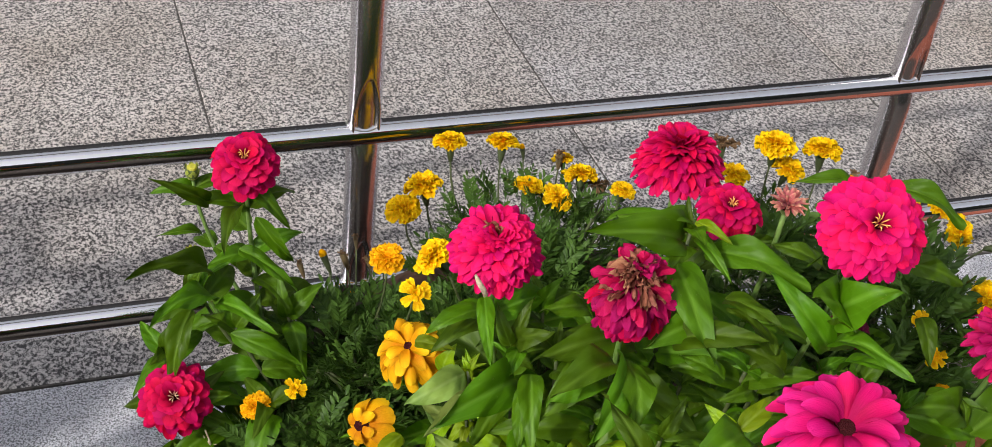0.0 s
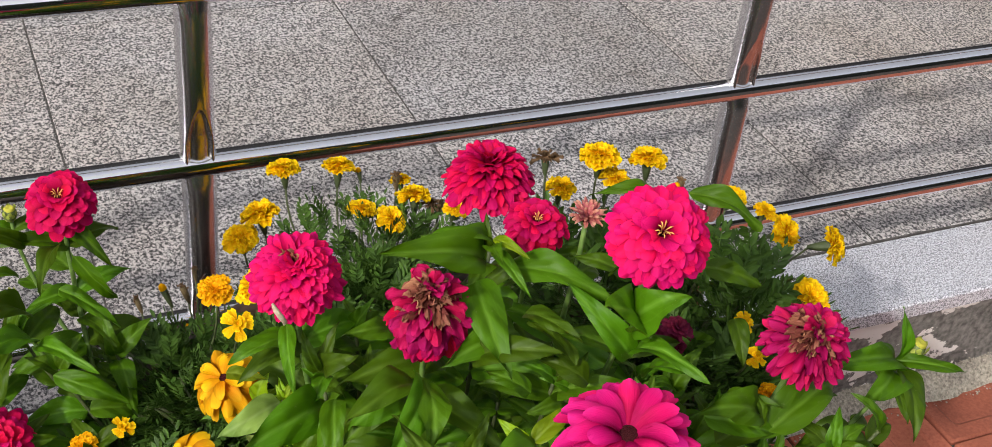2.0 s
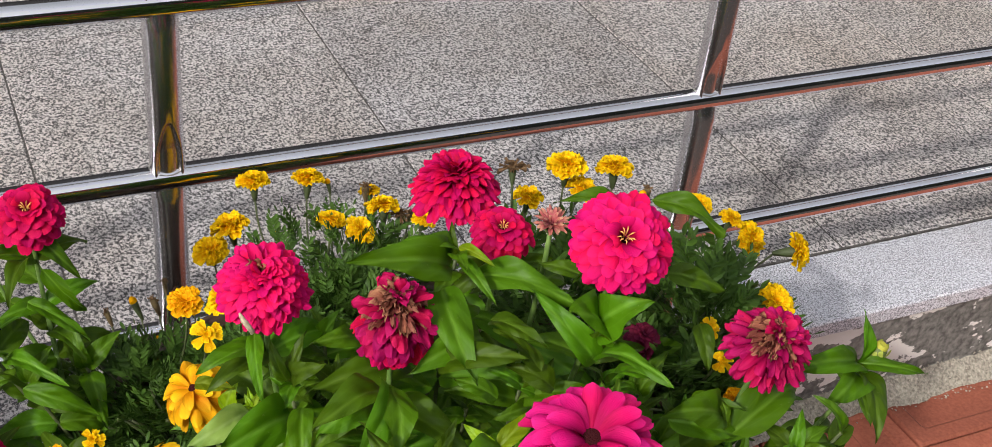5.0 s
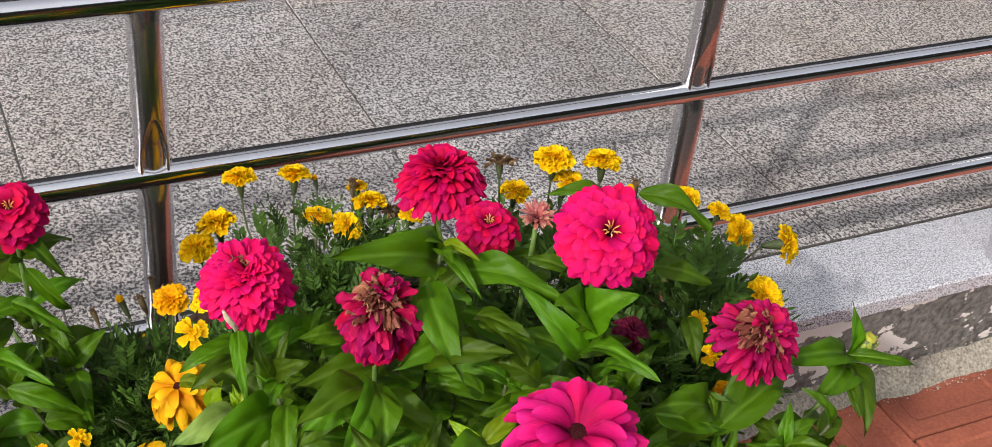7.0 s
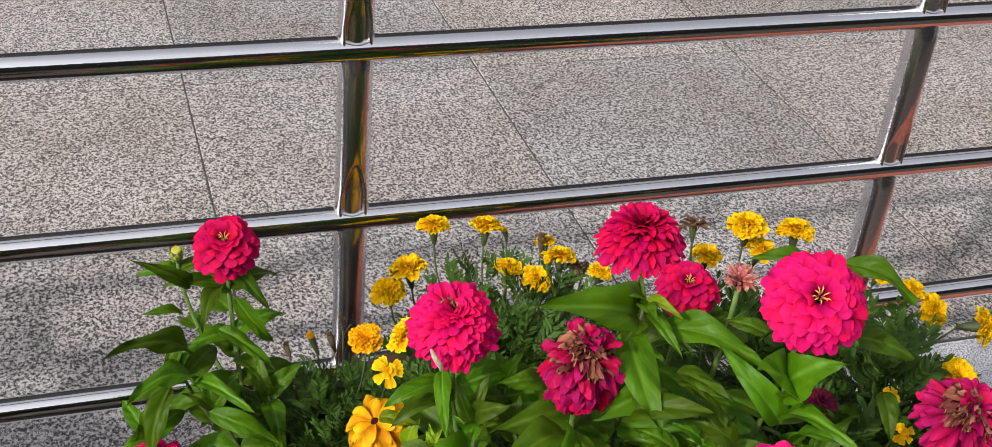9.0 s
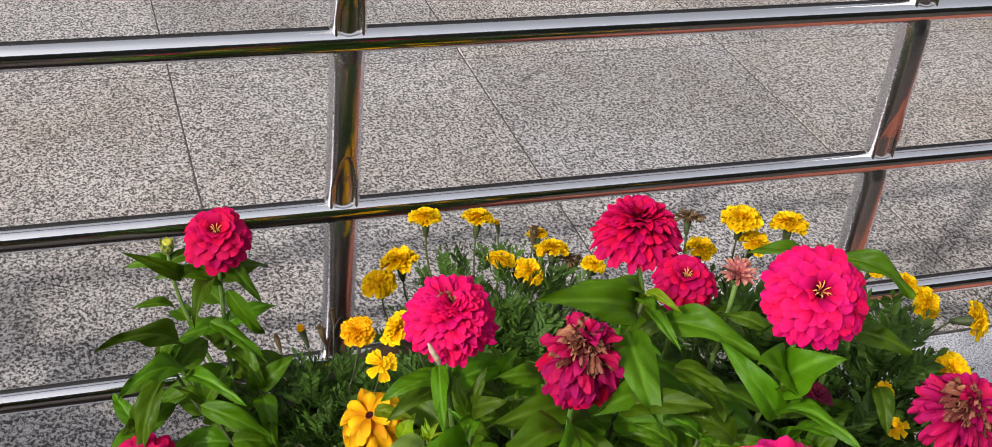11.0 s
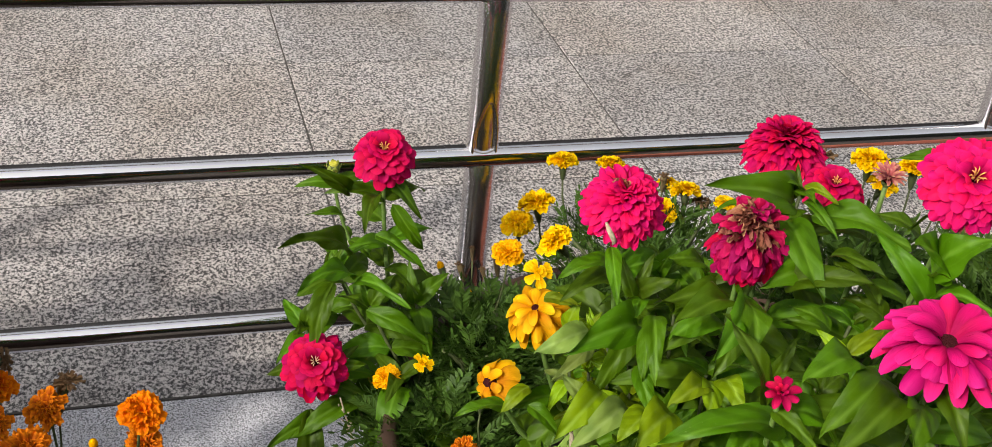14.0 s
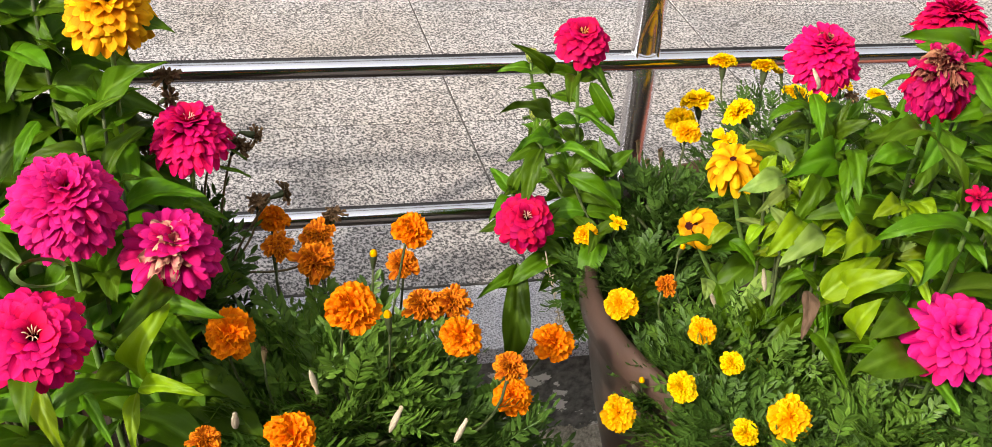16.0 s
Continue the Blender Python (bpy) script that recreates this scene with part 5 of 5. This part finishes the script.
for p, r, t in (((0.18, 1.318, 0.361), 0.018, "yellow"), ((0.139, 1.268, 0.395), 0.016, "brown"), ((0.2, 1.3, 0.375), 0.02, "brown"), ((0.225, 1.28, 0.38), 0.014, "brown"), ((0.215, 1.3, 0.4), 0.014, "brown"), ((0.24, 1.27, 0.4), 0.02, "brown"), ((0.13, 1.2, 0.38), 0.011, "yellow"), ((0.18, 1.17, 0.42), 0.01, "yellow"), ((0.15, 1.25, 0.34), 0.012, "brown")):
    mg.bud(p, r, t, (-0.2, 0.2, 1))

# behind the tallest zinnia
mg = Marigold((0.56, 1.0), "yellow marigold behind tall zinnias", (0.6, 1.02, 0.48), upright=0.3).foliage((0.6, 1.03, 0.47), (0.13, 0.1, 0.1), 170)
for p, r, k, n in (((0.557, 1.081, 0.639), 0.015, "brown", (0, 0, 1)), ((0.581, 1.08, 0.597), 0.017, "yellow", (0, -0.3, 1)), ((0.631, 1.09, 0.624), 0.022, "yellow", (0, -0.3, 1)), ((0.702, 1.1, 0.603), 0.021, "yellow", (0.2, -0.3, 1)), ((0.65, 1.08, 0.596), 0.018, "yellow", (0.1, -0.3, 1))):
    mg.flower(p, r, k, n)
mg.bud((0.72, 1.06, 0.585), 0.018, "yellow").bud((0.74, 1.08, 0.58), 0.018, "brown")

# at the pot's right rim, over the pavement
mg = Marigold((0.6, 0.92), "yellow marigold leaning over the pot's rim", (0.68, 0.93, 0.47)).foliage((0.74, 0.93, 0.47), (0.1, 0.11, 0.12), 190).foliage((0.66, 0.86, 0.44), (0.08, 0.08, 0.12), 110)
for p, r, k, n in (((0.771, 1.02, 0.59), 0.017, "yellow", (0.1, -0.3, 1)), ((0.824, 1.02, 0.56), 0.014, "yellow", (0.2, -0.2, 1)), ((0.851, 1.01, 0.532), 0.021, "yellow", (0.4, -0.7, 0.6)), ((0.865, 0.944, 0.557), 0.022, "yellow", (0.8, -0.5, 0.35)), ((0.792, 0.88, 0.547), 0.022, "yellow", (0.2, -0.4, 0.9)), ((0.687, 0.851, 0.561), 0.012, "small", (0.1, -0.5, 0.8)), ((0.669, 0.8, 0.561), 0.011, "small", (0, -0.5, 0.8)), ((0.7, 0.8, 0.5), 0.013, "open", (0, -0.5, 0.8))):
    mg.flower(p, r, k, n)
mg.bud((0.8, 1.0, 0.53), 0.012, "yellow")

# at the pot's front
mg = Marigold((0.22, 0.72), "small-flowered yellow marigold spilling over the pot's front", (0.18, 0.74, 0.4)).foliage((0.16, 0.76, 0.38), (0.13, 0.12, 0.1), 380, 0.042, M_FERNLIT).foliage((0.27, 0.66, 0.37), (0.14, 0.09, 0.09), 290, 0.042, M_FERNLIT).foliage((0.12, 0.68, 0.36), (0.1, 0.08, 0.09), 280, 0.042, M_FERNLIT).foliage((0.09, 0.76, 0.38), (0.06, 0.08, 0.08), 210, 0.04).foliage((0.22, 0.58, 0.4), (0.12, 0.07, 0.11), 300, 0.042, M_FERNLIT).foliage((0.35, 0.54, 0.42), (0.13, 0.07, 0.12), 320, 0.042)
for ang in (218, 230, 242, 254, 266):
    mg.foliage((POT_A.x + R_A * math.cos(radians(ang)), POT_A.y + R_A * math.sin(radians(ang)), 0.415), (0.05, 0.05, 0.05), 100, 0.04)
for p, r, k, n in (((0.037, 0.846, 0.445), 0.018, "open", (-0.2, -0.6, 0.8)), ((0.097, 0.758, 0.468), 0.0145, "open", (-0.1, -0.6, 0.8)), ((0.085, 0.84, 0.471), 0.012, "rust", (0, -0.4, 0.9)), ((0.095, 0.676, 0.487), 0.012, "yellow", (0, -0.5, 0.9)), ((0.043, 0.673, 0.464), 0.015, "yellow", (-0.1, -0.6, 0.8)), ((-0.02, 0.673, 0.438), 0.017, "open", (-0.2, -0.7, 0.7)), ((0.132, 0.608, 0.468), 0.021, "open", (0, -0.65, 0.75)), ((0.087, 0.608, 0.455), 0.013, "yellow", (0, -0.5, 0.8)), ((0.28, 0.605, 0.44), 0.012, "yellow", (0, -0.5, 0.8)), ((0.307, 0.605, 0.437), 0.014, "rust", (0, -0.5, 0.8))):
    mg.flower(p, r, k, n)
for p, n in (((0.125, 0.8, 0.475), (0.3, -0.2, -1)), ((0.08, 0.7, 0.43), (0.5, 0.2, 1)), ((0.03, 0.75, 0.4), (0.3, 0.1, -1)), ((0.11, 0.68, 0.41), (0.1, 0.2, 1)), ((0.18, 0.8, 0.5), (0.15, 0.1, 1)), ((0.3, 0.63, 0.36), (0.1, 0, 1)), ((0.34, 0.66, 0.37), (0.2, 0, 1))):
    mg.husk(p, 0.012, n)
for p, t in (((0.11, 0.87, 0.5), "yellow"), ((0.06, 0.8, 0.4), "yellow"), ((0.15, 0.72, 0.45), "yellow"), ((0.03, 0.74, 0.42), "yellow")):
    mg.bud(p, 0.012, t)

# orange marigolds of the neighbouring pot
mg = Marigold((-0.3, 0.7), "dense orange marigold with spent heads", (-0.26, 0.72, 0.4)).foliage((-0.3, 0.72, 0.42), (0.15, 0.16, 0.11), 560, 0.048, M_FERNLIT).foliage((-0.2, 0.66, 0.4), (0.12, 0.1, 0.09), 260, 0.05).foliage((-0.44, 0.86, 0.48), (0.07, 0.08, 0.1), 150, 0.05)
for p, r, k, n in (((-0.34, 0.92, 0.535), 0.016, "orange", (0, -0.3, 1)), ((-0.297, 0.88, 0.536), 0.018, "rust", (0, -0.3, 1)), ((-0.34, 0.86, 0.538), 0.016, "rust", (0, -0.3, 1)), ((-0.309, 0.802, 0.555), 0.021, "rust", (0, -0.6, 0.8)), ((-0.215, 0.8, 0.588), 0.018, "orange", (0.1, -0.5, 0.8)), ((-0.214, 0.838, 0.522), 0.017, "rust", (0, -0.6, 0.7)), ((-0.295, 0.643, 0.612), 0.022, "orange", (0, -0.7, 0.7)), ((-0.205, 0.774, 0.513), 0.019, "rust", (-0.1, -0.4, 0.9)), ((-0.175, 0.774, 0.515), 0.018, "rust", (0.1, -0.4, 0.9)), ((-0.187, 0.678, 0.544), 0.018, "orange", (0.1, -0.7, 0.7)), ((-0.065, 0.765, 0.462), 0.02, "orange", (0.1, -0.7, 0.7)), ((-0.16, 0.602, 0.564), 0.015, "rust", (0, -0.3, 1)), ((-0.135, 0.667, 0.476), 0.018, "orange", (0, -0.6, 0.8)), ((-0.398, 0.674, 0.57), 0.021, "orange", (0, -0.5, 0.8)), ((-0.355, 0.56, 0.546), 0.02, "orange", (0, -0.6, 0.8)), ((-0.425, 0.56, 0.547), 0.014, "rust", (0, -0.3, 1))):
    mg.flower(p, r, k, n)
mg.bud((-0.255, 0.78, 0.574), 0.014, "yellow").bud((-0.253, 0.7, 0.557), 0.014, "yellow").bud((-0.37, 0.66, 0.56), 0.012, "brown").bud((-0.285, 0.9, 0.545), 0.014, "brown")
for p, n in (((-0.33, 0.62, 0.55), (0.05, -0.1, -1)), ((-0.19, 0.72, 0.52), (-0.2, 0.1, 1)), ((-0.2, 0.6, 0.5), (0.1, 0, 1)), ((-0.4, 0.58, 0.55), (0, 0, 1)), ((-0.26, 0.6, 0.52), (0.1, 0.1, 1))):
    mg.husk(p, 0.013, n)


# a withered marigold of the neighbouring pot, with dark dried heads on bent stalks
mg = Marigold((-0.4, 0.84), "withered marigold with dark dried heads", (-0.4, 0.88, 0.52), M_POD).foliage((-0.44, 0.9, 0.5), (0.06, 0.06, 0.08), 60, 0.045)
for p, r, n in (((-0.442, 0.9, 0.713), 0.013, (0.2, -0.3, 1)), ((-0.44, 0.9, 0.69), 0.011, (0.5, -0.3, 0.3)), ((-0.471, 0.9, 0.643), 0.014, (0, -0.4, 0.9)), ((-0.376, 0.9, 0.636), 0.013, (0.3, -0.3, 0.6)), ((-0.36, 0.9, 0.647), 0.012, (0.8, 0, -0.2)), ((-0.331, 0.9, 0.578), 0.012, (0.7, 0, 0.2)), ((-0.357, 0.9, 0.568), 0.012, (0, -0.3, 0.8)), ((-0.279, 0.9, 0.548), 0.013, (0.1, 0, 1)), ((-0.484, 0.9, 0.628), 0.012, (0.2, -0.3, -0.7))):
    mg.flower(p, r, "brown", n)

# leaves are pruned to fit the camera's view: low at the pot's front over the marigolds, and where they cover a bloom or
# a single large leaf
TO_CAMERA = Vector((-0.35, -0.75, 0.58)).normalized()
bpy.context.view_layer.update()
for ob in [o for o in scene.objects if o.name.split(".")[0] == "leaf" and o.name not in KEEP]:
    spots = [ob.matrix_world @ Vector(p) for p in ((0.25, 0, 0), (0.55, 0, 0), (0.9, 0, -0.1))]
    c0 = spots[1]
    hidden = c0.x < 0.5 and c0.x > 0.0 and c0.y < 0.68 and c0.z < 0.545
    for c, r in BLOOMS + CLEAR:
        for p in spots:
            d = (p - c).dot(TO_CAMERA)
            if 0.002 < d < 0.2 and ((p - c) - TO_CAMERA * d).length < 0.95 * r:
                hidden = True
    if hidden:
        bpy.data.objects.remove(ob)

# shoots that this pruning for the view leaves nearly bare are gone as well
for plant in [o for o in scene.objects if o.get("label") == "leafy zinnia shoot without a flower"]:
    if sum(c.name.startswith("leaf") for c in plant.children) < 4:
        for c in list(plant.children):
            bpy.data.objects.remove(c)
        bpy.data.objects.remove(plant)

# a pale shrivelled petal on the ball-shaped bloom, and a dried trailing stalk under the low one
near = min(PLANTS, key=lambda p: (p[1] - Vector((0.196, 0.807, 0.75))).length)
pts = [Vector(p) - near[2] for p in ((0.169, 0.776, 0.763), (0.171, 0.773, 0.758), (0.175, 0.772, 0.751), (0.178, 0.773, 0.745), (0.178, 0.776, 0.74))]
put("withered_petal", mesh_of("withered_petal", *tube(pts, [0.001, 0.0022, 0.0024, 0.002, 0.0008], 7), M_HUSK), near[0], None, "pale shrivelled petal")
near = min(PLANTS, key=lambda p: (p[1] - Vector((-0.037, 0.992, 0.47))).length)
top = Vector((-0.012, 0.985, 0.43)) - near[2]
bits = [tube(bezier(top, top + Vector((0.012, -0.005, -0.05)), top + Vector((0.03, -0.01, -0.11)), 8), [0.0009] * 9, 5)]
tr = random.Random(77)
for i in range(62):
    f = tr.random() ** 0.5
    p = top + Vector((0.03 * f, -0.01 * f, -0.11 * f)) + Vector((tr.uniform(-1, 1), tr.uniform(-1, 1), tr.uniform(-1, 1))) * (0.004 + 0.012 * max(0, f - 0.75))
    bits.append(tube([p, p + Vector((tr.uniform(-1, 1), tr.uniform(-1, 1), tr.uniform(-1, 1))) * 0.004], [0.001, 0.0004], 4))
put("dry_stalk", mesh_of("dry_stalk", *merge(bits), M_HUSK), near[0], None, "dried pale trailing seed stalk")


# a leaf curled up into a ring below the large ball-shaped bloom
near = min(PLANTS, key=lambda p: (p[1] - Vector((-0.541, 0.56, 0.648))).length)
vs, fs = [], []
for i in range(15):
    a = 0.4 + 5.6 * i / 14
    w = 0.002 + 0.011 * math.sin(math.pi * min(1.0, (i + 1) / 13.0)) ** 0.7
    p = Vector((-0.54, 0.6, 0.694)) - near[2] + Vector((0.019 * math.cos(a), -0.006 * math.sin(a), 0.015 * math.sin(a)))
    for k in range(3):
        vs.append(p + Vector((0.3, -0.75, 0.6)) * w * (k - 1) + Vector((math.cos(a), 0, math.sin(a))) * (0.002 if k != 1 else 0))
for i in range(14):
    for k in range(2):
        q = i * 3 + k
        fs.append((q, q + 1, q + 4, q + 3))
put("curled_leaf", mesh_of("curled_leaf", vs, fs, M_STEM), near[0], None, "pale green leaf curled into a ring")


# ---- pieces: coping stones, granite tiles, clay pavers ----
def slab_mesh(name, lx, ly, h, bevel, mat):
    b = bmesh.new()
    box(b, 0, lx, 0, ly, 0, h, bevel)
    me = bpy.data.meshes.new(name)
    b.to_mesh(me)
    b.free()
    me.materials.append(mat)
    return me


stone = slab_mesh("stone", 1.398, COP_Y1 - COP_Y0 - 0.004, 0.034, 0.003, M_COPING)
for k in range(-5, 4):
    put("stone", stone, coping, Matrix.Translation((1.05 + 1.4 * k, 0, 0)))

TILE_X, TILE_Y = 0.7, 0.607
tile = slab_mesh("tile", TILE_X - 0.0035, TILE_Y - 0.004, 0.02, 0.0015, M_TILE)
for i in range(-7, 8):
    for j in range(5):
        put("tile", tile, floor, Matrix.Translation((0.16 + TILE_X * i + 0.0015, COP_Y1 + 0.002 + TILE_Y * j, -0.0195)))


def paver_mesh(lx, ly):
    """A clay paver with a shallow sunk panel."""
    h = 0.03
    vs, fs = [], []

    def ring(inset, z, rad):
        start = len(vs)
        for cx, cy, a0 in ((lx - inset - rad, ly - inset - rad, 0), (inset + rad, ly - inset - rad, 90), (inset + rad, inset + rad, 180), (lx - inset - rad, inset + rad, 270)):
            for s in (0, 45, 90):
                a = radians(a0 + s)
                vs.append((cx + rad * math.cos(a), cy + rad * math.sin(a), z))
        return start

    n = 12
    starts = [ring(0.0, -h, 0.004), ring(0.0, -0.005, 0.004), ring(0.004, 0.0, 0.004), ring(0.032, 0.0, 0.012), ring(0.038, -0.004, 0.011)]
    for a, b2 in zip(starts, starts[1:]):
        for k in range(n):
            fs.append((a + k, a + (k + 1) % n, b2 + (k + 1) % n, b2 + k))
    fs.append(tuple(starts[-1] + k for k in range(n)))
    return mesh_of("paver", vs, fs, M_BRICK, False)


pavement = thing("pavement", (0, 0, GROUND), "red clay pavers laid in basket weave", "pavement", kind="structure")
UNIT = 0.29
along, across = paver_mesh(UNIT - 0.006, UNIT / 2 - 0.006), paver_mesh(UNIT / 2 - 0.006, UNIT - 0.006)
jit = random.Random(8)
for i in range(-4, 6):
    for j in range(-2, 1):
        x, y = 1.571 + UNIT * i, 1.368 - UNIT * (1 - j)
        for k in range(2):
            m = Matrix.Translation((x + 0.003, y + 0.003 + k * UNIT / 2, 0)) if (i + j) % 2 == 0 else Matrix.Translation((x + 0.003 + k * UNIT / 2, y + 0.003, 0))
            m = m @ pose(0, 0, jit.uniform(-0.0015, 0.001), jit.uniform(-0.3, 0.3), jit.uniform(-0.3, 0.3), jit.uniform(-0.25, 0.25))
            put("paver", along if (i + j) % 2 == 0 else across, pavement, m)
